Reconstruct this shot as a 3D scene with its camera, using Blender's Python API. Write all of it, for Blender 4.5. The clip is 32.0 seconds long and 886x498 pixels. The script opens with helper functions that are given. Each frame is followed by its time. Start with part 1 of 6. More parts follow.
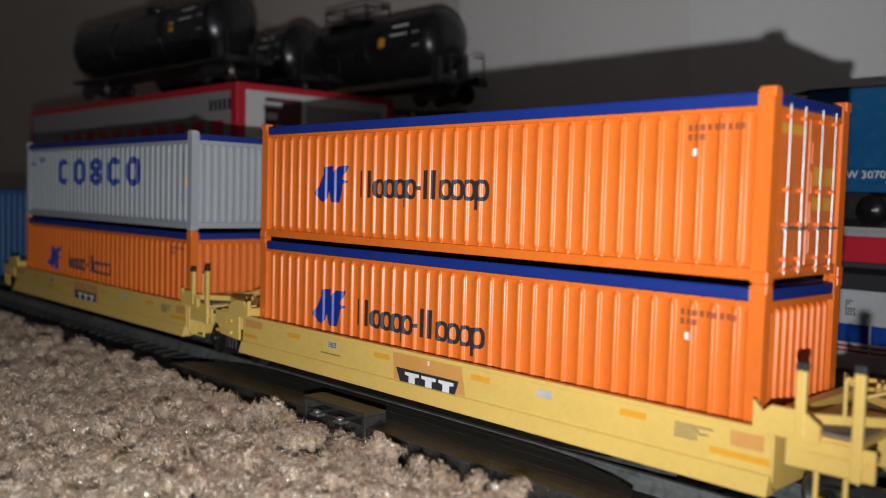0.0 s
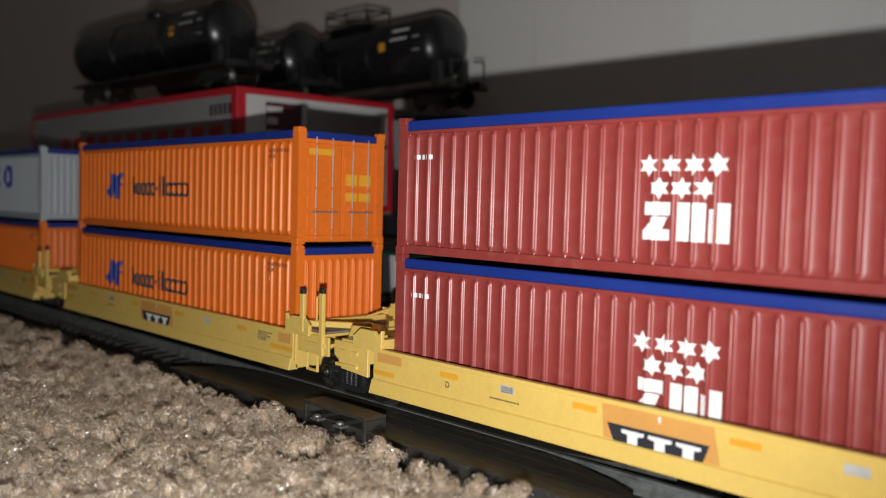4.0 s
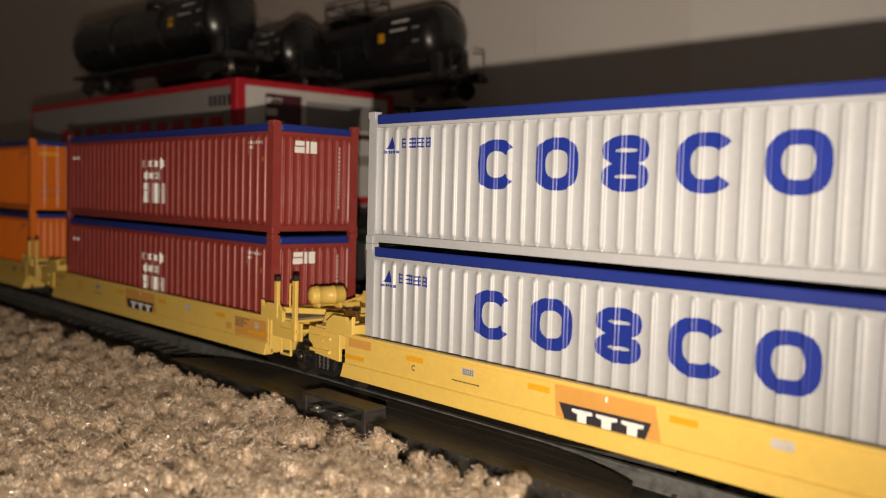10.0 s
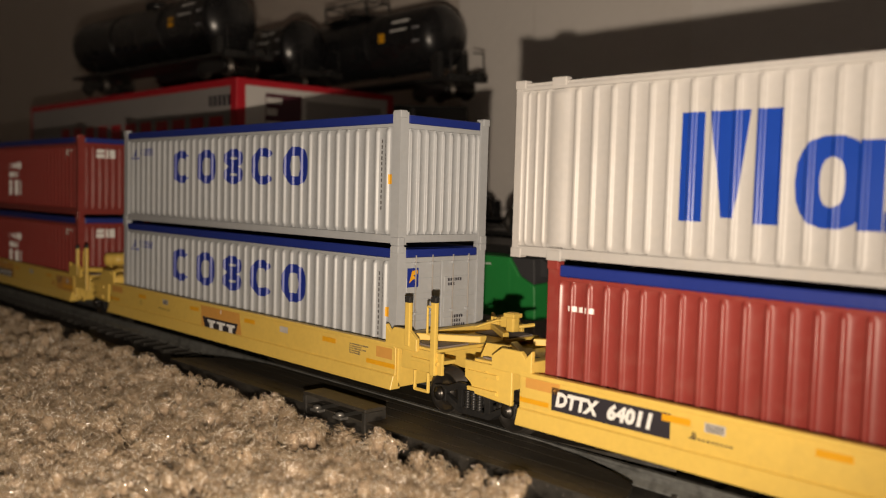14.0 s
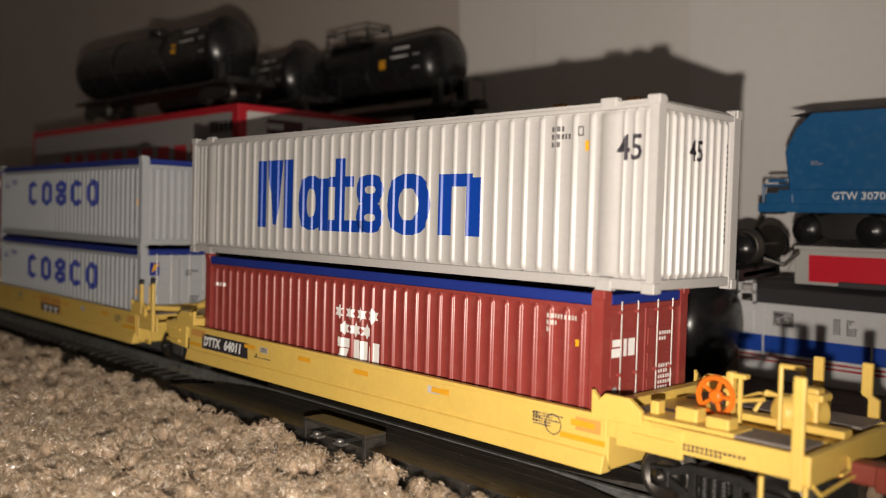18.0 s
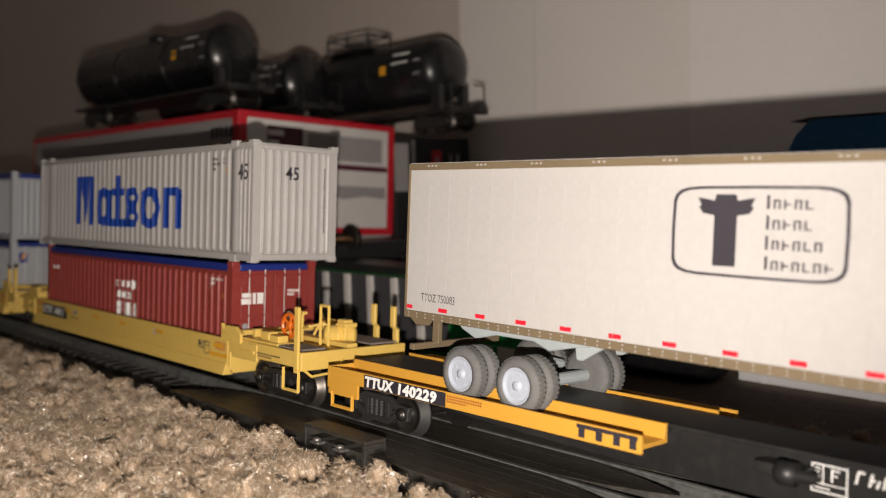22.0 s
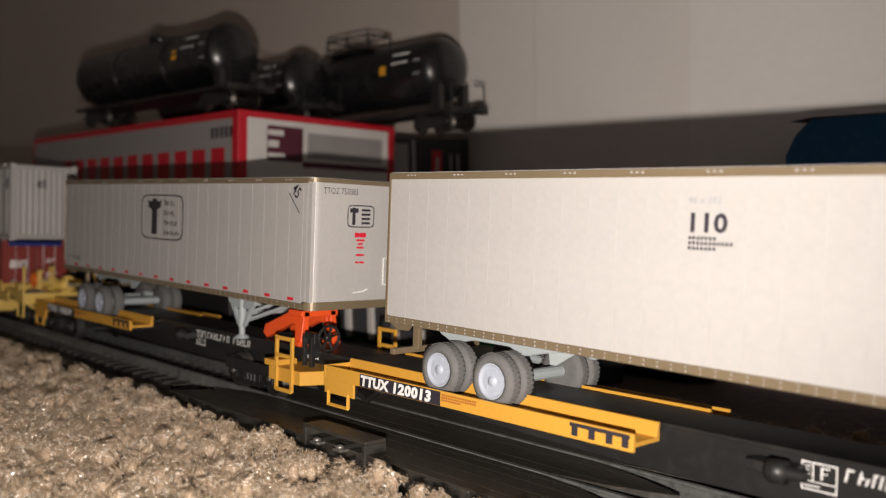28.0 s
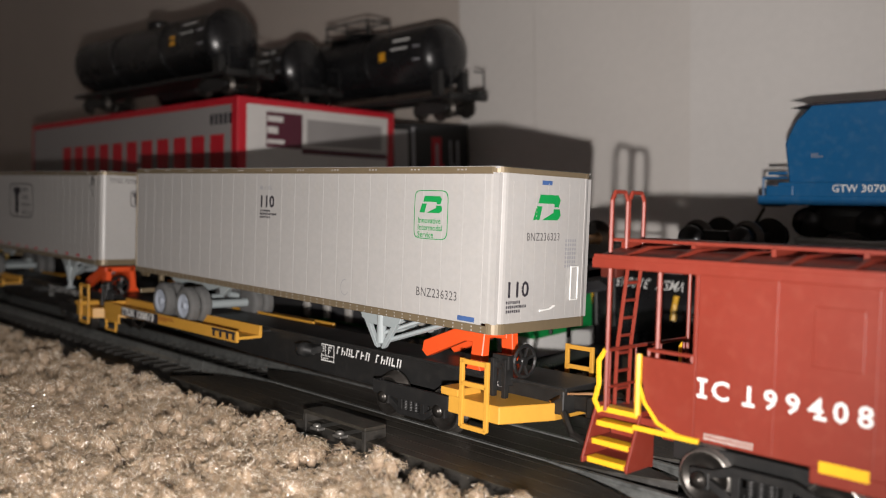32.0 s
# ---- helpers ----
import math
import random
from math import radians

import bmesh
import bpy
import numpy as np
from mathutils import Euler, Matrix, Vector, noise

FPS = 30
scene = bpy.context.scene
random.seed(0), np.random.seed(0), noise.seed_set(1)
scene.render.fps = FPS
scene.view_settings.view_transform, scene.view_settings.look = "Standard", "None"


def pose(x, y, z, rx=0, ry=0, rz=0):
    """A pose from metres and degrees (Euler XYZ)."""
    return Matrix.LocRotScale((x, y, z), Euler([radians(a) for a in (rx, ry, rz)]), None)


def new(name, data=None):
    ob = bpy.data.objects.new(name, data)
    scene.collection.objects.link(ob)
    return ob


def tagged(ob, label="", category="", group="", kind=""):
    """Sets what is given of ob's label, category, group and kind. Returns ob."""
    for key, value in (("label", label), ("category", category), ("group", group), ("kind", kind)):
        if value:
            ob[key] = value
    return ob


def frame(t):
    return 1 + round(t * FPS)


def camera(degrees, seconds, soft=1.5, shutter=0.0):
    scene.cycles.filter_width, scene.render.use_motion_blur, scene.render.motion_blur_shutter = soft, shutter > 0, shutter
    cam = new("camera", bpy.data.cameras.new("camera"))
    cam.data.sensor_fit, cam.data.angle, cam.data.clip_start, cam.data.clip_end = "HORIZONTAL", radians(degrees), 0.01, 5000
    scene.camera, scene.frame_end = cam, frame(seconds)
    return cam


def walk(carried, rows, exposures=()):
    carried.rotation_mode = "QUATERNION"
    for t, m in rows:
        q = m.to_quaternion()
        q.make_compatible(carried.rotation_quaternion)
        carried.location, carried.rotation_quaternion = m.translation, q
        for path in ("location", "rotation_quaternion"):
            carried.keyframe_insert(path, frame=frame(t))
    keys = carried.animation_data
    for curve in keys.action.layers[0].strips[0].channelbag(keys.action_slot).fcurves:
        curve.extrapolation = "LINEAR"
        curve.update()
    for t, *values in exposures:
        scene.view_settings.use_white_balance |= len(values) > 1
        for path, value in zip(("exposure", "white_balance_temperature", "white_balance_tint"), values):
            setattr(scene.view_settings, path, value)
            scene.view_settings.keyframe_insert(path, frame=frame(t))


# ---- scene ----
U = 0.001                      # the plan is in millimetres
EYE_Z = 75.0                   # camera above the floor
TRACK_Y, PIVOT_Z, TILT = 137.2, EYE_Z - 46.0, -3.96
RAIL = -11.0                   # rail top below the pivot
YAW, ROLL = 46.21, -1.28

# ---------------- camera ----------------
cam = camera(53.9, 32.0, soft=1.05)
cam.data.dof.use_dof, cam.data.dof.focus_distance, cam.data.dof.aperture_fstop = True, 0.190, 19.0
PITCH = [(0, -6.05), (0.5, -5.99), (1, -5.92), (1.5, -5.84), (2, -5.78), (2.5, -5.76), (3, -5.75), (3.5, -5.755),
         (4.5, -5.79), (5.5, -5.83), (6.5, -5.845), (7.5, -5.866), (8, -5.886), (8.5, -5.94), (9, -6.06), (9.5, -6.21),
         (10, -6.32), (10.5, -6.345), (11.5, -6.34), (12, -6.43), (12.5, -6.56), (13, -6.67), (13.5, -6.66), (14, -6.32),
         (14.5, -5.85), (15, -5.48), (15.5, -5.2), (16, -5.02), (16.5, -4.895), (17, -4.83), (17.5, -4.754), (18, -4.663),
         (18.5, -4.592), (19, -4.522), (19.5, -4.43), (20, -4.365), (20.5, -4.30), (21, -4.265), (22, -4.285),
         (23, -4.254), (24, -4.222), (25.5, -4.231), (26.5, -4.26), (27.5, -4.281), (28.5, -4.275), (29.5, -4.226),
         (30.5, -4.238), (31, -4.374), (31.5, -4.668), (32, -5.154)]


def cam_pose(pitch):
    return pose(0, 0, EYE_Z * U, 90 + pitch, 0, YAW) @ pose(0, 0, 0, 0, 0, ROLL)


walk(cam, [(t, cam_pose(p)) for t, p in PITCH],
     exposures=[(0, 1.25, 5400, 8), (3, 1.35, 5600, 8), (6.3, 1.55, 5450, -2), (7.3, 1.45, 6800, 12), (9, 1.45, 7150, 14), (13, 1.42, 7400, 14), (14.5, 1.2, 7500, 14), (16.5, 1.35, 6900, 12), (19, 1.75, 6500, 12), (23, 1.85, 6400, 14), (28, 1.85, 6300, 14), (30.8, 1.85, 6200, 13), (32, 1.95, 6000, 12)])

# ---------------- light ----------------
# dim fill that lifts the blacks, let in by an added gap in the south wall
world = bpy.data.worlds.new("dim_room")
scene.world = world
world.use_nodes = True
world.node_tree.nodes["Background"].inputs["Color"].default_value = (1.0, 0.86, 0.76, 1)
world.node_tree.nodes["Background"].inputs["Strength"].default_value = 0.075

# the phone's torch, just below its lens
torch = bpy.data.lights.new("phone_torch", "SPOT")
torch.energy, torch.color, torch.shadow_soft_size = 0.80, (1.0, 0.9, 0.78), 1.2 * U
torch.spot_size, torch.spot_blend = radians(130), 1.0
torch_ob = new("phone_torch", torch)
torch_ob.matrix_world = cam_pose(-5.3) @ Matrix.Translation((-1.2 * U, -13.6 * U, 1.0 * U)) @ pose(0, 0, 0, 18, 15, 0)

# ---------------- helpers ----------------
MOVERS = []                    # (thing, place along the train, pose in its car's space)
SPINNERS = []                  # (wheelset, pose in its car's space)
TRAIN = [(0, -13.5), (1.75, -67.3), (3.5, -121.2), (5.5, -184.8), (7.75, -255.1), (10, -326.5), (12.25, -399.0),
         (14.5, -472.4), (16.5, -538.4), (18, -583.4), (18.75, -607.5), (21, -677.8), (23.25, -749.3), (24.5, -789.8),
         (25.5, -821.4), (26.5, -853.9), (27.5, -886.6), (28.5, -919.6), (29.5, -951.6), (30.5, -983.7), (31.5, -1014.9), (32, -1029.6)]


def track(x, y=0.0, z=0.0):
    """The pose at a place along the track; z = 0 is the rail's top."""
    return (Matrix.Translation((0, TRACK_Y * U, PIVOT_Z * U)) @ pose(0, 0, 0, TILT) @
            Matrix.Translation((x * U, y * U, (RAIL + z) * U)))


def vec(x, y, z):
    return Vector((x * U, y * U, z * U))


def box(bm, x0, x1, y0, y1, z0, z1, bevel=0.0):
    g = bmesh.ops.create_cube(bm, size=1.0)
    for v in g["verts"]:
        v.co = vec(x0 + (v.co.x + .5) * (x1 - x0), y0 + (v.co.y + .5) * (y1 - y0), z0 + (v.co.z + .5) * (z1 - z0))
    if bevel:
        edges = list({e for v in g["verts"] for e in v.link_edges})
        bmesh.ops.bevel(bm, geom=edges, offset=bevel * U, segments=2, affect="EDGES", profile=.5)
    return bm


def prism(bm, pts, axis, a0, a1, bevel=0.0):
    """A polygon pushed out along an axis. pts are in the other two axes, in order."""
    def at(p, a):
        return {"x": vec(a, p[0], p[1]), "y": vec(p[0], a, p[1]), "z": vec(p[0], p[1], a)}[axis]
    lo = [bm.verts.new(at(p, a0)) for p in pts]
    hi = [bm.verts.new(at(p, a1)) for p in pts]
    n = len(pts)
    faces = [bm.faces.new(lo), bm.faces.new(hi[::-1])]
    faces += [bm.faces.new((lo[i], hi[i], hi[(i + 1) % n], lo[(i + 1) % n])) for i in range(n)]
    bmesh.ops.recalc_face_normals(bm, faces=faces)
    if bevel:
        bmesh.ops.bevel(bm, geom=list({e for f in faces for e in f.edges}), offset=bevel * U, segments=1, affect="EDGES")
    return bm


def cyl(bm, p0, p1, r0, r1=None, n=14):
    a, b = vec(*p0), vec(*p1)
    r1 = r0 if r1 is None else r1
    m = Matrix.Translation((a + b) / 2) @ (b - a).to_track_quat("Z", "Y").to_matrix().to_4x4()
    bmesh.ops.create_cone(bm, cap_ends=True, segments=n, radius1=r0 * U, radius2=r1 * U, depth=(b - a).length, matrix=m)
    return bm


def lathe(bm, p0, axis, prof, n=24):
    """Rings of (distance along axis, radius) from p0, closed at both ends."""
    d = Vector(axis).normalized()
    q = d.to_track_quat("Z", "Y")
    rings = []
    for a, r in prof:
        c = vec(*p0) + d * a * U
        rings.append([bm.verts.new(c + q @ Vector((math.cos(k * 2 * math.pi / n) * r * U, math.sin(k * 2 * math.pi / n) * r * U, 0))) for k in range(n)])
    fs = []
    for r0, r1 in zip(rings, rings[1:]):
        fs += [bm.faces.new((r0[k], r0[(k + 1) % n], r1[(k + 1) % n], r1[k])) for k in range(n)]
    fs += [bm.faces.new(rings[0][::-1]), bm.faces.new(rings[-1])]
    for f in fs[:-2]:
        f.smooth = True
    return bm


def tube(bm, pts, r, n=6):
    for p, q in zip(pts, pts[1:]):
        cyl(bm, p, q, r, n=n)
    for p in pts[1:-1]:
        bmesh.ops.create_icosphere(bm, subdivisions=1, radius=r * U * 1.02, matrix=Matrix.Translation(vec(*p)))
    return bm


def mesh_of(bm, mat, name):
    me = bpy.data.meshes.new(name)
    bm.to_mesh(me)
    bm.free()
    me.materials.append(mat)
    return me


def part(name, bm, mat, parent, label=""):
    ob = new(name, mesh_of(bm, mat, name) if isinstance(bm, bmesh.types.BMesh) else bm)
    ob.parent = parent
    return tagged(ob, label)


def B():
    return bmesh.new()


def thing(name, label, category, group="", m=None):
    ob = new(name)
    ob.empty_display_size = 0.01
    if m is not None:
        ob.matrix_basis = m
    return tagged(ob, label, category, group)


def solid(name, bm, mat, label, category, group="", kind="", m=None):
    ob = new(name, mesh_of(bm, mat, name))
    if m is not None:
        ob.matrix_basis = m
    return tagged(ob, label, category, group, kind)


# ---------------- materials ----------------
def material(name, rgb, rough=0.5, metal=0.0, grain=0.06, bump=0.0, scale=900.0, spec=0.5, dirt=None, dirt_amount=0.0, coat=0.0, along=1.0, specks=None):
    """Paint or plastic: base colour with fine grain, broad tone drift, a little relief and dust."""
    m = bpy.data.materials.new(name)
    m.use_nodes = True
    nt = m.node_tree
    bsdf = nt.nodes["Principled BSDF"]
    co = nt.nodes.new("ShaderNodeTexCoord")
    fine, broad = nt.nodes.new("ShaderNodeTexNoise"), nt.nodes.new("ShaderNodeTexNoise")
    fine.inputs["Scale"].default_value, broad.inputs["Scale"].default_value = scale, scale / 14
    fine.inputs["Detail"].default_value = 3
    squash = nt.nodes.new("ShaderNodeVectorMath")
    squash.operation = "MULTIPLY"
    squash.inputs[1].default_value = (along, 1, 1)
    nt.links.new(co.outputs["Object"], squash.inputs[0])
    for n in (fine, broad):
        nt.links.new(squash.outputs["Vector"], n.inputs["Vector"])
    mixf = nt.nodes.new("ShaderNodeMath")
    mixf.operation = "ADD"
    nt.links.new(fine.outputs["Fac"], mixf.inputs[0])
    nt.links.new(broad.outputs["Fac"], mixf.inputs[1])
    ramp = nt.nodes.new("ShaderNodeMapRange")
    ramp.inputs["From Min"].default_value, ramp.inputs["From Max"].default_value = 0.6, 1.4
    ramp.inputs["To Min"].default_value, ramp.inputs["To Max"].default_value = 1 - grain, 1 + grain
    nt.links.new(mixf.outputs[0], ramp.inputs["Value"])
    mul = nt.nodes.new("ShaderNodeVectorMath")
    mul.operation = "SCALE"
    mul.inputs[0].default_value = rgb
    nt.links.new(ramp.outputs["Result"], mul.inputs["Scale"])
    out = mul.outputs["Vector"]
    if dirt:
        mix = nt.nodes.new("ShaderNodeMix")
        mix.data_type = "RGBA"
        mr = nt.nodes.new("ShaderNodeMapRange")
        mr.inputs["From Min"].default_value, mr.inputs["From Max"].default_value = 0.5, 0.72
        mr.inputs["To Max"].default_value = dirt_amount
        spk = nt.nodes.new("ShaderNodeTexNoise")
        spk.inputs["Scale"].default_value, spk.inputs["Detail"].default_value = scale * .45, 6
        nt.links.new(co.outputs["Object"], spk.inputs["Vector"])
        nt.links.new(spk.outputs["Fac"], mr.inputs["Value"])
        nt.links.new(mr.outputs["Result"], mix.inputs["Factor"])
        nt.links.new(out, mix.inputs["A"])
        mix.inputs["B"].default_value = (*dirt, 1)
        out = mix.outputs["Result"]
    if specks:
        mix = nt.nodes.new("ShaderNodeMix")
        mix.data_type = "RGBA"
        mr = nt.nodes.new("ShaderNodeMapRange")
        mr.inputs["From Min"].default_value, mr.inputs["From Max"].default_value = 0.715, 0.75
        lint = nt.nodes.new("ShaderNodeTexNoise")
        lint.inputs["Scale"].default_value, lint.inputs["Detail"].default_value = 1500, 1
        nt.links.new(co.outputs["Object"], lint.inputs["Vector"])
        nt.links.new(lint.outputs["Fac"], mr.inputs["Value"])
        nt.links.new(mr.outputs["Result"], mix.inputs["Factor"])
        nt.links.new(out, mix.inputs["A"])
        mix.inputs["B"].default_value = (*specks, 1)
        out = mix.outputs["Result"]
    nt.links.new(out, bsdf.inputs["Base Color"])
    rr = nt.nodes.new("ShaderNodeMapRange")
    rr.inputs["To Min"].default_value, rr.inputs["To Max"].default_value = max(rough - .1, .03), min(rough + .1, 1)
    nt.links.new(broad.outputs["Fac"], rr.inputs["Value"])
    nt.links.new(rr.outputs["Result"], bsdf.inputs["Roughness"])
    bsdf.inputs["Metallic"].default_value = metal
    bsdf.inputs["Specular IOR Level"].default_value = spec
    bsdf.inputs["Coat Weight"].default_value = coat
    if bump:
        bp = nt.nodes.new("ShaderNodeBump")
        bp.inputs["Strength"].default_value, bp.inputs["Distance"].default_value = bump, 0.2 * U
        nt.links.new(fine.outputs["Fac"], bp.inputs["Height"])
        nt.links.new(bp.outputs["Normal"], bsdf.inputs["Normal"])
    return m


def srgb(r, g, b):
    def lin(c):
        c /= 255
        return c / 12.92 if c < .04045 else ((c + .055) / 1.055) ** 2.4
    return (lin(r), lin(g), lin(b))


ORANGE = material("orange_paint", (0.74, 0.165, 0.012), 0.38, dirt=(.3, .1, .03), dirt_amount=.15)
MAROON = material("maroon_paint", (0.245, 0.038, 0.032), 0.37, dirt=(.4, .2, .16), dirt_amount=.1)
GREY = material("light_grey_paint", (0.38, 0.40, 0.42), 0.42, dirt=(.35, .33, .3), dirt_amount=.15)
WHITE = material("white_paint", (0.41, 0.40, 0.39), 0.40, dirt=(.5, .45, .38), dirt_amount=.12)
TARP = material("blue_tarpaulin", (0.012, 0.028, 0.20), 0.45, bump=.25)
YELLOW = material("yellow_paint", (0.72, 0.495, 0.115), 0.42, dirt=(.5, .33, .1), dirt_amount=.15)
GOLD = material("golden_yellow_paint", (0.62, 0.32, 0.042), 0.42)
PATCH = material("tan_patch", (0.62, 0.31, 0.075), 0.5)
AMBER = material("amber_reflector", (0.75, 0.36, 0.02), 0.35)
BLACK = material("black_plastic", (0.016, 0.016, 0.016), 0.42, grain=.2, bump=.15, dirt=(.10, .09, .08), dirt_amount=.1)
MATTE = material("matt_black_paint", (0.02, 0.02, 0.02), 0.6, grain=.2)
INK = material("black_ink", (0.025, 0.022, 0.03), 0.6)
BLUEINK = material("blue_ink", (0.01, 0.028, 0.24), 0.4)
MIDBLUE = material("mid_blue_ink", (0.003, 0.042, 0.30), 0.38)
WHITEINK = material("white_ink", (0.78, 0.78, 0.76), 0.5)
PALEINK = material("worn_white_ink", (0.5, 0.47, 0.43), 0.55, grain=.2)
SOFTINK = material("thin_dark_ink", (0.09, 0.085, 0.085), 0.6)
GREYINK = material("grey_ink", (0.30, 0.30, 0.32), 0.5)
REDINK = material("red_ink", (0.62, 0.012, 0.03), 0.45)
GREENINK = material("green_ink", (0.01, 0.27, 0.06), 0.5)
DIMINK = material("dull_brown_ink", (0.30, 0.07, 0.02), 0.6)
GREYDECK = material("grey_walkway", (0.20, 0.17, 0.155), 0.7, grain=.25, bump=.6, scale=1600)
STEEL = material("polished_steel", (0.48, 0.46, 0.44), 0.5, metal=.8)
DARKSTEEL = material("blackened_steel", (0.06, 0.055, 0.05), 0.35, metal=.8, grain=.3)
RAILMETAL = material("nickel_rail", (0.30, 0.31, 0.30), 0.42, metal=.7, grain=.25, dirt=(.05, .05, .045), dirt_amount=.5)
DULLPIN = material("dull_tinned_metal", (0.30, 0.29, 0.27), 0.42, metal=.8)
BRASS = material("copper_wire", (0.5, 0.28, 0.14), 0.3, metal=1.0)
HITCH = material("vermilion_paint", (0.80, 0.09, 0.015), 0.45)
BRONZE = material("bronze_trim", (0.20, 0.155, 0.095), 0.42, metal=.25)
TYRE = material("grey_rubber", (0.12, 0.12, 0.118), 0.75, grain=.15, bump=.3)
UNDER = material("pale_grey_plastic", (0.33, 0.37, 0.38), 0.5)
RIM = material("pale_rim_plastic", (0.38, 0.42, 0.49), 0.5)
BROWNRED = material("oxide_red_paint", (0.205, 0.027, 0.014), 0.5, dirt=(.35, .12, .08), dirt_amount=.1)
SAFETY = material("safety_yellow_paint", (0.85, 0.47, 0.015), 0.4)
COUPLERRED = material("rust_brown_plastic", (0.22, 0.045, 0.03), 0.45)

# ---------------- marks and lettering ----------------
def flat_text(body, size, wide=1.0, slant=0.0, bold=0.014, space=1.0):
    cu = bpy.data.curves.new("lettering", "FONT")
    cu.body, cu.size, cu.resolution_u, cu.align_x, cu.offset, cu.shear, cu.space_character = body, 1.0, 2, "LEFT", bold, slant, space
    ob = bpy.data.objects.new("lettering", cu)
    me = bpy.data.meshes.new_from_object(ob)
    bm = B()
    bm.from_mesh(me)
    bpy.data.objects.remove(ob)
    bpy.data.curves.remove(cu)
    bpy.data.meshes.remove(me)
    for v in bm.verts:
        v.co = Vector((v.co.x * size * wide, v.co.y * size, 0))
    return bm


def layer(bm):
    """Shapes of one mark that overlap lie a hair above one another."""
    return .012 * (len(bm.verts) * 7 % 5)


def rect(bm, x0, x1, z0, z1, skew=0.0):
    lay = layer(bm)
    v = [bm.verts.new((x, z, lay)) for x, z in ((x0, z0), (x1, z0), (x1 + skew, z1), (x0 + skew, z1))]
    bm.faces.new(v)
    return bm


def poly(bm, pts):
    lay = layer(bm)
    f = bm.faces.new([bm.verts.new((x, z, lay)) for x, z in pts])
    f.normal_update()
    bmesh.ops.triangulate(bm, faces=[f])
    return bm


def ring(bm, cx, cz, rx, rz, w, n=18, a0=0.0, a1=360.0, power=1.0):
    k = n if a1 - a0 > 359 else n + 1
    lay = layer(bm)
    def rim(r_x, r_z, i):
        a = radians(a0 + (a1 - a0) * i / n)
        c, s = math.cos(a), math.sin(a)
        c, s = math.copysign(abs(c) ** power, c), math.copysign(abs(s) ** power, s)
        return bm.verts.new((cx + c * r_x, cz + s * r_z, lay))
    o = [rim(rx, rz, i) for i in range(k)]
    q = [rim(rx - w, rz - w, i) for i in range(k)]
    for i in range(n):
        j = (i + 1) % k
        bm.faces.new((o[i], o[j], q[j], q[i]))
    return bm


def star(bm, cx, cz, r):
    pts = [(cx + math.sin(i * math.pi / 6) * (r if i % 2 == 0 else r * .55), cz + math.cos(i * math.pi / 6) * (r if i % 2 == 0 else r * .55)) for i in range(12)]
    return poly(bm, pts)


def mark(bm, name, mat, parent, face, at=(0, 0), depth=None, cuts=(), turn=0.0, label=""):
    """Lays a flat mark on a face of a thing. face: (axis, plane), axis -y, +y, +x, -x or +z; depth(x): how far the sheet lies in there."""
    axis, plane = face
    c, s = math.cos(radians(turn)), math.sin(radians(turn))
    for v in bm.verts:
        x, z = v.co.x, v.co.y
        v.co = Vector((c * x - s * z + at[0], s * x + c * z + at[1], v.co.z))
    if cuts:
        lo, hi = min(v.co.x for v in bm.verts), max(v.co.x for v in bm.verts)
        for cx in cuts:
            if lo < cx < hi:
                bmesh.ops.bisect_plane(bm, geom=bm.verts[:] + bm.edges[:] + bm.faces[:], plane_co=(cx, 0, 0), plane_no=(1, 0, 0))
    for v in bm.verts:
        x, z = v.co.x, v.co.y
        d = plane - (depth(x) if depth else 0) + .05 + v.co.z
        v.co = {"-y": vec(x, -d, z), "+y": vec(-x, d, z), "+x": vec(d, x, z), "-x": vec(-d, -x, z), "+z": vec(x, z, d)}[axis]
    return pieces(name, bm, mat, parent, label)


def pieces(name, bm, mat, parent, label=""):
    """Each separate block of a mark becomes a part of its own; fine print stays one part."""
    left, isles = set(bm.verts), []
    while left:
        todo = [left.pop()]
        isle = list(todo)
        while todo:
            for e in todo.pop().link_edges:
                for v in e.verts:
                    if v in left:
                        left.remove(v)
                        todo.append(v)
                        isle.append(v)
        isles.append(isle)
    if len(isles) == 1:
        return part(name, bm, mat, parent, label)
    if len(isles) > 16 or "print" in name:
        return tagged(part(name, bm, mat, parent, label), kind="stuff")
    for isle in isles:
        one, at = B(), {}
        for v in isle:
            at[v] = one.verts.new(v.co)
        for f in {f for v in isle for f in v.link_faces}:
            one.faces.new([at[v] for v in f.verts])
        ob = part(name, one, mat, parent, label)
    bm.free()
    return ob


def strokes(bm, x, z, cells, h, w=.45, slant=0.0, gap=.5):
    """A row of abstract cells, each two stems and a crossbar: (width, kind)."""
    for i, (cw, kind) in enumerate(cells):
        if kind:
            rect(bm, x, x + w, z, z + h, slant * h)
            f = (.82, .42, .82, 0.0)[i % 4]
            rect(bm, x + w, x + cw - (w if kind > 1 else 0), z + f * h, z + f * h + w, slant * w)
            if kind > 1:
                rect(bm, x + cw - w, x + cw, z, z + h * (1, .6)[i % 2], slant * h)
        x += cw + gap
    return bm


def stretch(bm, sx, sz):
    for v in bm.verts:
        v.co.x *= sx
        v.co.y *= sz
    return bm


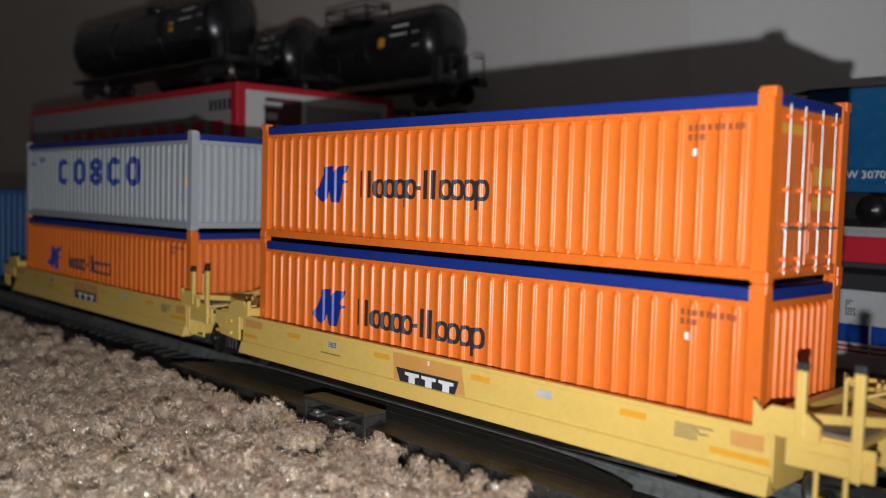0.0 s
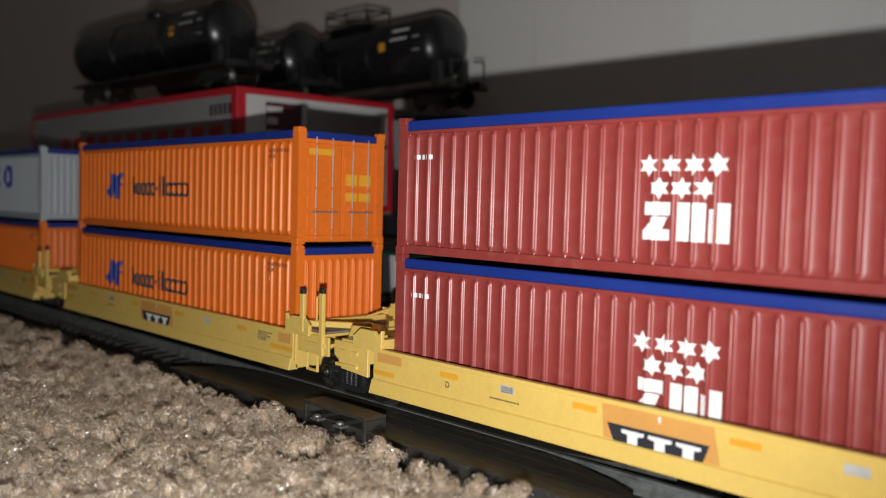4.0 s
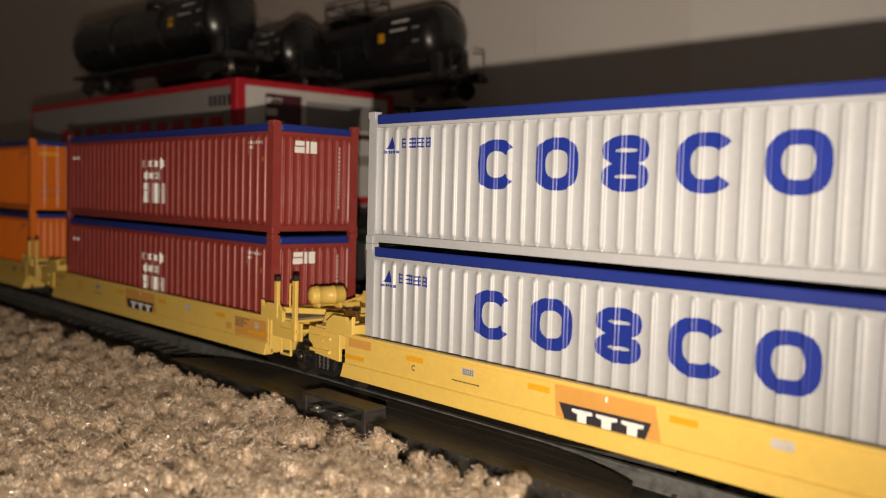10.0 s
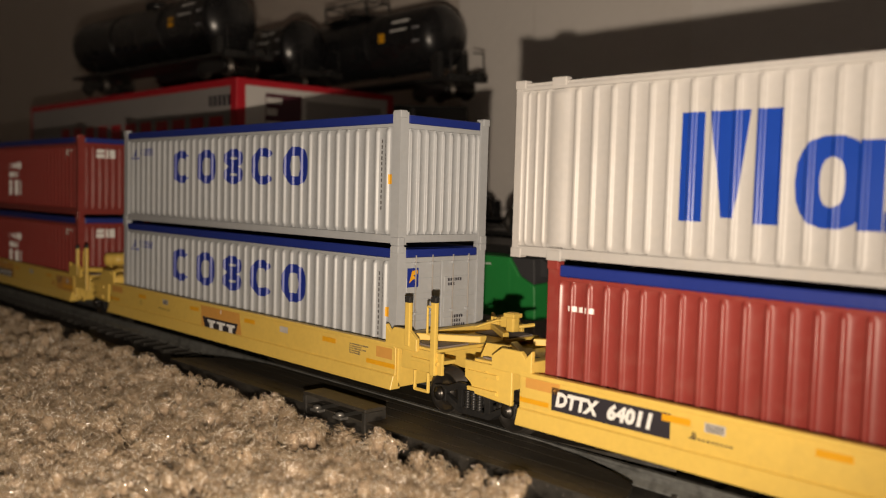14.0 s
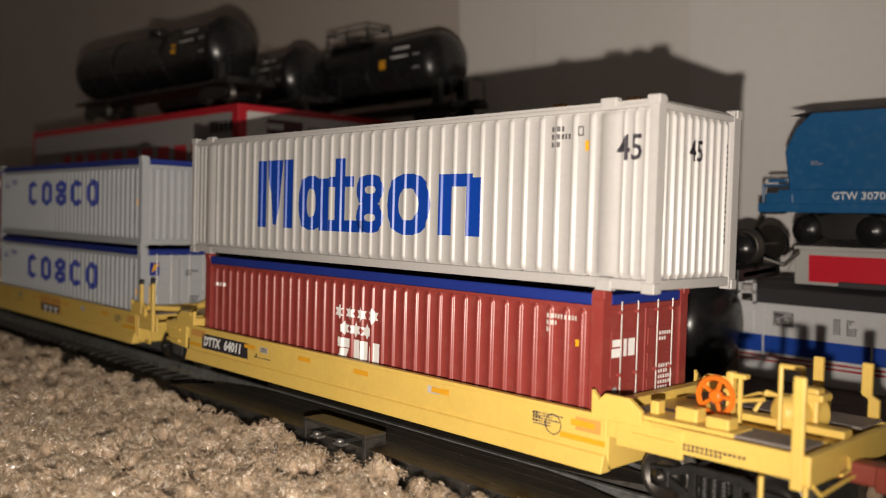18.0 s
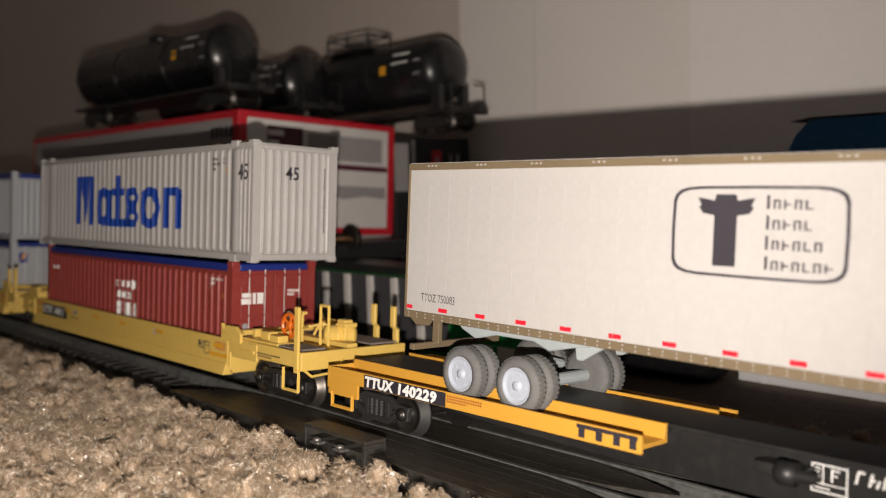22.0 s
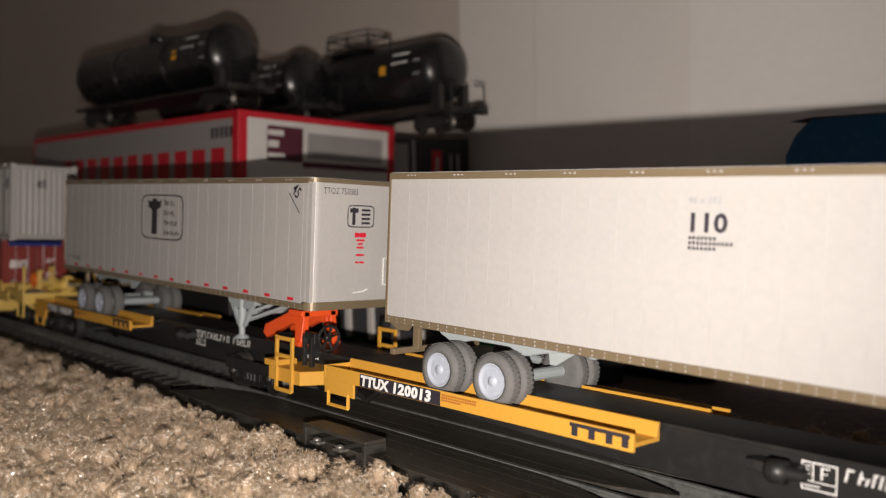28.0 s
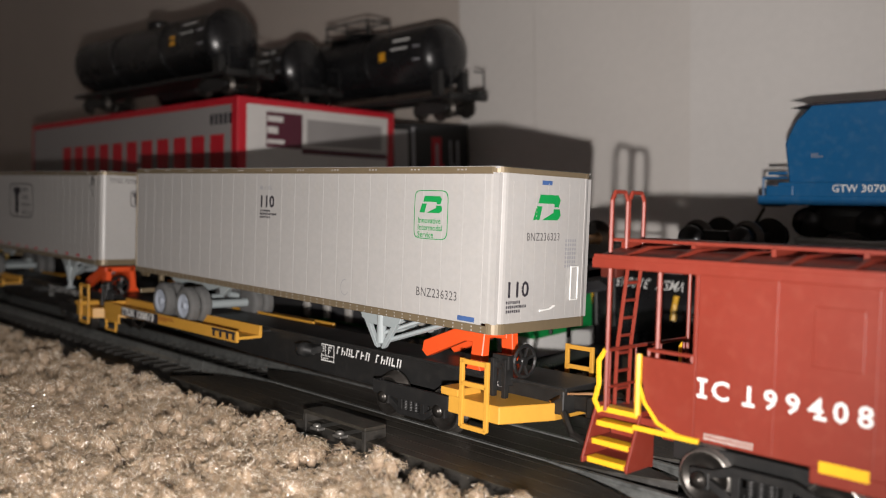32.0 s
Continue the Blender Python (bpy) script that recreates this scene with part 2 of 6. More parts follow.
# ---------------- containers ----------------
def ribs(a, b, period, depth):
    """Narrow rounded ridges on a flat panel between a and b: the breaks, and the depth at any place."""
    n = round((b - a) / period)
    p = (b - a) / n
    pts = [(a, depth)]
    for i in range(n):
        o = a + i * p
        for k in range(5):
            pts.append((o + p * (.30 + .15 * k / 4), depth * (1 - (k / 4) ** 2 * (3 - k / 2))))
        for k in range(5):
            pts.append((o + p * (.55 + .15 * k / 4), depth * (k / 4) ** 2 * (3 - k / 2)))
    pts.append((b, depth))
    xs, ds = [q[0] for q in pts], [q[1] for q in pts]
    return pts, (lambda x: float(np.interp(x, xs, ds))), xs


def sheet(bm, pts, z0, z1, place, thick=.5):
    """A corrugated sheet; place(u, depth, z) gives the point."""
    deep = max(d for _, d in pts)
    rows = [[bm.verts.new(place(u, d + (deep - d) * f, z)) for u, d in pts] for z, f in ((z0, 1), (z0 + .35, 1), (z0 + .8, .25), (z0 + 1.3, 0), (z1 - 1.3, 0), (z1 - .8, .25), (z1 - .35, 1), (z1, 1))]
    lo, hi = rows[0], rows[-1]
    lo2 = [bm.verts.new(place(u, d + thick, z0)) for u, d in pts]
    hi2 = [bm.verts.new(place(u, d + thick, z1)) for u, d in pts]
    for i in range(len(pts) - 1):
        for r0, r1 in zip(rows, rows[1:]):
            bm.faces.new((r0[i], r0[i + 1], r1[i + 1], r1[i])).smooth = True
        bm.faces.new((lo2[i + 1], lo2[i], hi2[i], hi2[i + 1]))
        bm.faces.new((hi[i], hi[i + 1], hi2[i + 1], hi2[i]))
        bm.faces.new((lo[i + 1], lo[i], lo2[i], lo2[i + 1]))
    bmesh.ops.recalc_face_normals(bm, faces=bm.faces[:])
    return bm


W = 28.0


class Container:
    def __init__(self, name, label, paint, length=140.0, high=29.3, tarp=TARP, right="ribs", pitch=3.72, post_in=0.0, depth=.62):
        self.L, self.H = length, high
        t = self.ob = thing(name, label, "container", "shipping containers on the train")
        h, hl = high, length / 2
        pw = 1.4 if length > 150 else 2.6
        for sx in (-1, 1):
            for sy in (-1, 1):
                x = sx * (hl - post_in)
                bm = B()
                prism(bm, [(x, sy * 14), (x - sx * pw, sy * 14), (x - sx * pw, sy * 12.9), (x - sx * 1.1, sy * 11.6), (x, sy * 11.6)], "z", .0, h)
                part("corner_post", bm, paint, t)
                for z0, z1 in ((-.15, 1.7), (h - 1.3, h + .35)):
                    bm = B()
                    box(bm, min(x - sx * 2.3, x + sx * .25), max(x - sx * 2.3, x + sx * .25), min(sy * 12.2, sy * 14.2), max(sy * 12.2, sy * 14.2), z0, z1, .18)
                    part("corner_casting", bm, paint, t)
        top = h - (2.5 if tarp else .9)
        a, b = -hl + pw + post_in, hl - pw - post_in
        pts, self.depth, self.cuts = ribs(a + .6, b - .6, pitch, depth)
        if length > 150:
            q0, _, _ = ribs(a + .2, -71.4, 2.4, .28)
            q1, _, _ = ribs(-67.4, 67.4, pitch, depth)
            q2, _, _ = ribs(71.4, b - .2, 2.4, .28)
            q1 = [(-71.0, 0), (-67.8, 0)] + q1 + [(67.8, 0), (71.0, 0)]
            pts = q0 + q1 + q2
            self.cuts = [q[0] for q in pts]
            ds = [q[1] for q in pts]
            self.depth = lambda x: float(np.interp(x, self.cuts, ds))
            for sx in (-1, 1):
                for sy in (-1, 1):
                    for z0, z1 in ((-.2, 1.8), (h - 1.2, h + .45)):
                        bm = B()
                        box(bm, sx * 69.3 - 1.7, sx * 69.3 + 1.7, min(sy * 12.4, sy * 14.1), max(sy * 12.4, sy * 14.1), z0, z1, .2)
                        part("inner_casting", bm, paint, t)
        for sy in (-1, 1):
            bm = B()
            sheet(bm, [(a, 0)] + pts + [(b, 0)], 2.0, top - .5, (lambda u, d, z, sy=sy: vec(u, sy * (13.7 - d), z)))
            part("side_panel", bm, paint, t)
            bm = B()
            box(bm, a - .3, b + .3, min(sy * 13.0, sy * 13.95), max(sy * 13.0, sy * 13.95), .25, 2.1, .15)
            part("bottom_rail", bm, paint, t)
            bm = B()
            box(bm, a - .3, b + .3, min(sy * 13.0, sy * 13.95), max(sy * 13.0, sy * 13.95), top - .75, top, .12)
            part("top_rail", bm, paint, t)
        if tarp:
            bm = B()
            box(bm, a - .2, b + .2, -13.9, 13.9, top, h - .35, .35)
            part("tarpaulin", bm, tarp, t, "dark blue canvas roof cover")
            bm = B()
            n = 46
            for i in range(n):
                x = a + 2 + i * (b - a - 4) / (n - 1)
                for sy in (-1, 1):
                    box(bm, x - .12, x + .12, sy * 13.93 - .06, sy * 13.93 + .06, top - .1, top + .12)
            tagged(part("lacing", bm, tarp, t), kind="stuff")
            for sx in (-1, 1):
                x = sx * (hl - post_in - .1)
                bm = B()
                box(bm, min(x, x - sx * 1.0), max(x, x - sx * 1.0), -11.4, 11.4, top + .1, h - .5, .3)
                part("end_flap", bm, tarp, t)
        else:
            bm = B()
            box(bm, a - .2, b + .2, -13.6, 13.6, h - .9, h - .25, .1)
            roof = part("roof", bm, paint, t)
            bm = B()
            box(bm, 0, 1.6, -12.8, 12.8, h - .3, h - .05)
            rib = mesh_of(bm, paint, "roof_rib")
            for i in range(int((b - a) / 4)):
                part("roof_rib", rib, None, roof).location.x = (a + 1 + i * 4) * U
        bm = B()
        box(bm, a, b, -13.2, 13.2, .4, 1.2)
        part("floor", bm, MATTE, t)
        for sx in (-1, 1):
            x = hl - post_in
            bm = B()
            box(bm, min(sx * (x - 1.2), sx * (x - .15)), max(sx * (x - 1.2), sx * (x - .15)), -11.7, 11.7, .5, 2.2, .12)
            part("end_sill", bm, paint, t)
            bm = B()
            box(bm, min(sx * (x - 1.2), sx * (x - .15)), max(sx * (x - 1.2), sx * (x - .15)), -11.7, 11.7, top - 1.0, top + .1, .12)
            part("end_header", bm, paint, t)
            doors = right == "doors" and sx > 0
            if not doors:
                ep, _, _ = ribs(-11.4, 11.4, 2.6, .6)
                bm = B()
                sheet(bm, [(-11.7, 0)] + ep + [(11.7, 0)], 2.0, top - .8, (lambda u, d, z, sx=sx, x=x: vec(sx * (x - .45 - d), u, z)))
                part("end_panel", bm, paint, t)
            else:
                for y0, y1 in ((-11.6, -.15), (.15, 11.6)):
                    bm = B()
                    box(bm, x - 1.3, x - .5, y0, y1, 2.2, top - 1.0, .15)
                    for k in range(4):
                        z = 4.2 + k * (top - 7.5) / 4
                        box(bm, x - .6, x - .38, y0 + .8, y1 - .8, z, z + (top - 7.5) / 4 - 1.3, .1)
                    door = part("door", bm, paint, t)
                    for f in (.27, .72):
                        y = y0 + (y1 - y0) * f
                        bm = B()
                        cyl(bm, (x + .1, y, 1.2), (x + .1, y, top + .6), .17, n=8)
                        part("lock_rod", bm, STEEL, door, "bright metal lock rod")
                        bm = B()
                        for z in (1.6, 3.2, top * .32, top * .52, top - 1.6):
                            box(bm, x - .45, x + .38, y - .5, y + .5, z, z + .6, .08)
                        part("rod_bracket", bm, paint, door)
                    bm = B()
                    box(bm, x + .15, x + .5, y0 + 1.6, y1 - 1.4, top * .30, top * .30 + .35, .08)
                    part("door_handle", bm, STEEL, door, "bright metal door handle")

    def side(self, bm, name, mat, at, label=""):
        return mark(bm, name, mat, self.ob, ("-y", 13.7), at, self.depth, self.cuts, label=label)

    def end(self, bm, name, mat, at, inset=.3, label=""):
        return mark(bm, name, mat, self.ob, ("+x", self.L / 2 - inset), at, label=label)


def small_print(rows, x=0.0, z=0.0, size=.8, width=.45):
    """Unreadable print: short bars in lines."""
    bm = B()
    for i, n in enumerate(rows):
        for j in range(n):
            rect(bm, x + j * width * 1.55, x + j * width * 1.55 + width, z - i * size * 1.5, z - i * size * 1.5 + size)
    return bm


def rings_word(c, x0, z, step, rx, rz, w):
    """Five blue rings in a row."""
    bm = B()
    for i in range(5):
        if i == 2:
            ring(bm, x0 + i * step, z + rz * .46, rx * .92, rz * .54, w, power=.8)
            ring(bm, x0 + i * step, z - rz * .46, rx * .92, rz * .54, w, power=.8)
        else:
            ring(bm, x0 + i * step, z, rx, rz, w, 22, 36 if i in (0, 3) else 0, 324 if i in (0, 3) else 360, power=.75)
    c.side(bm, "line_mark", BLUEINK, (0, 0), "row of blue closed and open rings")


def grey_marks(c, rear_print=True):
    rings_word(c, -31.3, 17.6, 15.1, 5.0, 4.9, 2.3)
    bm = B()
    for k in range(4):
        for j in range(3):
            rect(bm, k * 2.6, k * 2.6 + 2.0, j * .85, j * .85 + .32)
        rect(bm, k * 2.6 + (.1, .8, .3, .0)[k], k * 2.6 + (.4, 1.1, .6, .3)[k], -.1, 2.2)
        rect(bm, k * 2.6 + (1.6, 1.5, 1.2, 1.7)[k], k * 2.6 + (1.9, 1.8, 1.5, 2.0)[k], -.1, 2.1)
    c.side(bm, "small_mark_print", BLUEINK, (-59.6, 21.4))
    bm = poly(B(), [(-64.6, 21.2), (-61.8, 21.2), (-62.9, 24.0)])
    c.side(bm, "small_mark", BLUEINK, (0, 0))
    c.side(small_print((7,), 0, 0, .6, .5), "small_print", BLUEINK, (-65.6, 20.2))
    bm = B()
    for k in range(13):
        rect(bm, 0, .42, -k * 1.25, -k * 1.25 + .8)
        if k < 8:
            rect(bm, 1.7, 2.1, -k * 1.0, -k * 1.0 + .6)
    c.side(bm, "upright_print", SOFTINK, (62.6, 22.6))
    c.side(rect(B(), 0, 1.1, 0, 2.2), "sticker", AMBER, (65.4, 13.4))


def orange_marks(c):
    bm = poly(B(), [(0, 2), (2, 7.8), (3.4, 8), (3.2, 5.2), (4.2, 7.8), (6.2, 8), (5.4, 5), (6.2, 4.6), (5.2, 3.6), (4.6, 0), (3, 0), (2.6, 2.4), (2.0, 0), (.8, .2)])
    c.side(stretch(bm, 2.05, 1.1), "house_mark", BLUEINK, (-46.6, 9.8), "dark blue angular mark")
    bm = B()
    # stems and bowls
    x = 0
    for kind in "iibbpb-iiobqo":
        if kind == "i":
            rect(bm, x, x + .8, 0, 5.6)
            x += 1.75
        elif kind == "-":
            rect(bm, x, x + 1.0, 1.7, 2.5)
            x += 1.5
        else:
            ring(bm, x + 1.15, 1.9, 1.25, 2.0, .75, 14, power=.8)
            if kind in "pq":
                rect(bm, x + 2.0, x + 2.7, -1.7, 3.6)
            x += 2.35
    c.side(stretch(bm, 1.5, 1.1), "line_mark", INK, (-29.3, 11.2), "row of black stems and bowls")
    c.side(small_print((9, 3), 0, 0, 1.0, .75), "small_print", DIMINK, (55.3, 23.4))
    c.side(rect(B(), 0, 1.2, 0, 1.2), "sticker", WHITEINK, (56.2, 19.4))


def maroon_marks(c, door=False):
    bm = B()
    for i in range(4):
        star(bm, i * 3.2, 9.4, 1.55)
    for i in range(3):
        star(bm, 1.6 + i * 3.2, 6.3, 1.55)
    rect(bm, -.4, 3.6, 2.6, 4.4)
    poly(bm, [(-.6, -.8), (3.6, -.8), (3.6, .7), (2.2, .7), (2.9, 2.4), (1.0, 2.4), (-.6, .4)])
    rect(bm, 4.3, 6.0, -.8, 4.4)
    rect(bm, 6.6, 8.2, -.8, 4.4)
    rect(bm, 8.6, 9.4, -.8, 3.6)
    rect(bm, 9.8, 11.4, -.8, 4.4)
    c.side(stretch(bm, 1.32, 1.22), "line_mark", WHITEINK, (-6.8, 7.2), "white stars over white blocks")
    c.side(small_print((11, 4, 2), 0, 0, .85, .42), "small_print", PALEINK, (56.6, 23.6))
    c.side(rect(B(), 0, .9, -4.6, -3.4), "sticker", AMBER, (63.4, 23.6))
    c.side(small_print((5,), 0, 0, 1.0, .8), "small_print", WHITEINK, (-65.8, 20.6))
    if door:
        bm = rect(rect(B(), 0, 3, 1.7, 3.0), -.2, 3, -.2, 1.4)
        rect(bm, 3.5, 4.5, -.2, 3.0)
        rect(bm, 4.9, 7.0, -.2, 3.0)
        c.end(bm, "line_mark", WHITEINK, (-10.6, c.H * .60), .36)
        c.end(small_print((5, 3, 0, 0, 0, 0, 6, 4, 6, 6, 4), 0, 0, .7, .55), "small_print", WHITEINK, (4.6, c.H * .70), .36)
        c.end(ring(B(), 0, 0, .9, .9, .85), "round_sticker", GREYINK, (-9.5, c.H * .38), .36)
    else:
        bm = rect(rect(B(), 0, 3, 1.7, 3.0), -.2, 3, -.2, 1.4)
        rect(bm, 3.5, 4.5, -.2, 3.0)
        rect(bm, 4.9, 7.0, -.2, 3.0)
        c.end(bm, "line_mark", WHITEINK, (-7, c.H * .74), .4)
        bm = B()
        for k in range(15):
            rect(bm, 0, .55, -k * 1.15, -k * 1.15 + .75)
        c.end(bm, "upright_print", PALEINK, (7.4, c.H * .78), .4)


def load(c, car_x, base):
    """Sets a container on its car: car_x along the train, base above the rail."""
    MOVERS.append((c.ob, car_x, Matrix.Translation((0, 0, base * U))))


LOW, HIGH = 6.2, 36.0
CAR = {"a": -295.0, "b": -116.7, "c": 61.7, "d": 241.0, "e": 423.6}

c = Container("shipping_container", "light grey corrugated container with blue canvas roof on an orange one", GREY)
grey_marks(c)
load(c, CAR["a"], HIGH)
c = Container("shipping_container", "orange corrugated container with blue canvas roof under a grey one", ORANGE)
orange_marks(c)
load(c, CAR["a"], LOW)
c = Container("shipping_container", "upper orange corrugated container with blue canvas roof and barred doors", ORANGE, right="doors")
orange_marks(c)
HLX = c.L / 2
c.end(rect(B(), -10.6, -2.6, 0, 1.6), "sticker", AMBER, (0, c.H * .78), .3, "yellow warning strip")
c.end(rect(rect(B(), 1.2, 5.0, 0, 3.0), 5.6, 9.6, 0, 3.0), "sticker", AMBER, (0, c.H * .52), .3, "yellow warning sheet")
c.end(rect(rect(B(), 1.2, 5.0, 0, 2.2), 5.6, 9.6, 0, 2.2), "sticker", AMBER, (0, c.H * .38), .3, "yellow warning sheet")
load(c, CAR["b"], HIGH)
c = Container("shipping_container", "lower orange corrugated container sunk in a yellow well car", ORANGE)
orange_marks(c)
load(c, CAR["b"], LOW)
c = Container("shipping_container", "upper maroon corrugated container with white stars and blue roof", MAROON)
maroon_marks(c)
load(c, CAR["c"], HIGH)
c = Container("shipping_container", "maroon corrugated container with white stars sunk in a yellow well car", MAROON)
maroon_marks(c)
load(c, CAR["c"], LOW)
c = Container("shipping_container", "upper pale grey corrugated container with blue rings and roof", GREY)
grey_marks(c)
load(c, CAR["d"], HIGH)
c = Container("shipping_container", "lower pale grey corrugated container with barred doors", GREY, right="doors")
grey_marks(c)
c.end(rect(B(), -10.8, -7.4, -.3, 4.0), "door_sticker", BLUEINK, (0, c.H * .70), .3, "blue square sticker")
c.end(poly(B(), [(-10.3, .6), (-9.4, 3.4), (-7.7, 3.6), (-7.7, 2.7), (-9.0, 2.4), (-8.0, 1.6), (-9.2, 1.4)]), "sticker_mark", AMBER, (0, c.H * .70), .24)
c.end(small_print((6, 3), 0, 0, .7, .5), "small_print", INK, (2.0, c.H * .72), .3)
c.end(small_print((5, 4, 6, 4, 5), 0, 0, .7, .5), "small_print", INK, (3.5, c.H * .42), .3)
load(c, CAR["d"], LOW)
c = Container("shipping_container", "maroon corrugated container with silver lock rods under a longer white one", MAROON, right="doors")
maroon_marks(c, True)
load(c, CAR["e"], LOW)

m45 = c = Container("long_container", "long white corrugated container with blue marks above a maroon one", WHITE, 159.0, 33.0, None, pitch=3.9, depth=.5)
bm = B()
rect(bm, 0, 2.7, 0, 13.5)
rect(bm, 8.6, 11.3, 0, 13.5)
poly(bm, [(3.5, 13.5), (4.9, .6), (6.4, .6), (7.8, 13.5)])
ring(bm, 16.2, 5.0, 3.6, 5.2, 2.4, power=.8)
rect(bm, 18.6, 20.9, -.2, 9.6)
rect(bm, 22.6, 25.2, 0, 13.2)
rect(bm, 21.4, 27.4, 8.0, 9.9)
rect(bm, 21.0, 30.0, -.2, 1.9)
ring(bm, 31.4, 7.4, 3.3, 2.7, 2.0, power=.8)
ring(bm, 31.4, 2.5, 3.3, 2.7, 2.0, power=.8)
ring(bm, 40.2, 4.9, 4.7, 5.2, 2.5, power=.8)
rect(bm, 46.8, 49.4, 0, 9.8)
rect(bm, 49.4, 53.0, 7.8, 9.8)
rect(bm, 52.2, 54.8, 0, 9.2)
c.side(stretch(bm, 1.515, 1.3), "line_mark", MIDBLUE, (-44.2, 8.2), "row of big blue rings and bars")
c.side(flat_text("45", 6.2, .84), "length_number", INK, (71.1, 22.6))
c.end(flat_text("45", 5.2, .9), "length_number", INK, (-3.4, 23.0), .4)
c.side(small_print((4, 6, 3), 0, 0, .95, .5), "small_print", SOFTINK, (56.3, 28.2))
c.side(rect(rect(rect(rect(B(), 0, 1.3, 0, .25), 0, 1.3, 1.5, 1.75), 0, .25, .25, 1.5), 1.05, 1.3, .25, 1.5), "notice_box", SOFTINK, (62.3, 27.2))
c.side(rect(B(), 0, 1.2, 0, 1.8), "sticker", AMBER, (64.0, 24.5))
bm = B()
for k in range(17):
    rect(bm, 0, .45, -k * 1.1, -k * 1.1 + .8)
c.end(bm, "upright_print", SOFTINK, (9.6, 26), .4)
bm = B()
for sx in (58, 74):
    box(bm, sx - 1.2, sx + 1.2, -13.8, -12.6, 32.75, 33.25)
part("roof_fitting", bm, BRASS, c.ob)
load(c, 423.9, HIGH)

# a car further ahead
c = Container("shipping_container", "dark blue container with a broad white top band", material("deep_blue_paint", (0.015, 0.07, 0.2), .45), 140, 40, None)
c.side(rect(B(), -66, 66, -7.6, 0), "top_band", WHITEINK, (0, 39.3))
load(c, CAR["a"] - 187, LOW)


# ---------------- rolling gear ----------------
def wheelset_mesh(r, name, tread=None):
    bm = B()
    for s in (-1, 1):
        lathe(bm, (0, s * 7.1, 0), (0, s, 0), [(0, r + .75), (.6, r + .7), (.75, r), (2.5, r - .12), (2.6, r - .5), (2.5, r * .78), (1.9, r * .68), (1.7, r * .34), (2.7, r * .28), (2.7, .3)], 28)
    cyl(bm, (0, -7.2, 0), (0, 7.2, 0), 1.0, n=10)
    for f in bm.faces:
        c = f.calc_center_median()
        if math.hypot(c.x, c.z) > (r - .6) * U:
            f.material_index = 1
    me = mesh_of(bm, DARKSTEEL, name)
    me.materials.append(tread or TREAD)
    return me


TREAD = material("worn_dark_tread", (0.11, 0.10, 0.09), 0.38, metal=.8, grain=.25)
SHINY = material("bright_steel_tread", (0.42, 0.40, 0.37), 0.32, metal=.9, grain=.2)
WHEEL33 = wheelset_mesh(4.8, "wheelset")
WHEEL36 = wheelset_mesh(5.2, "wheelset")
BRIGHT33 = wheelset_mesh(4.8, "wheelset", SHINY)
SHADED33 = wheelset_mesh(4.8, "wheelset", MATTE)


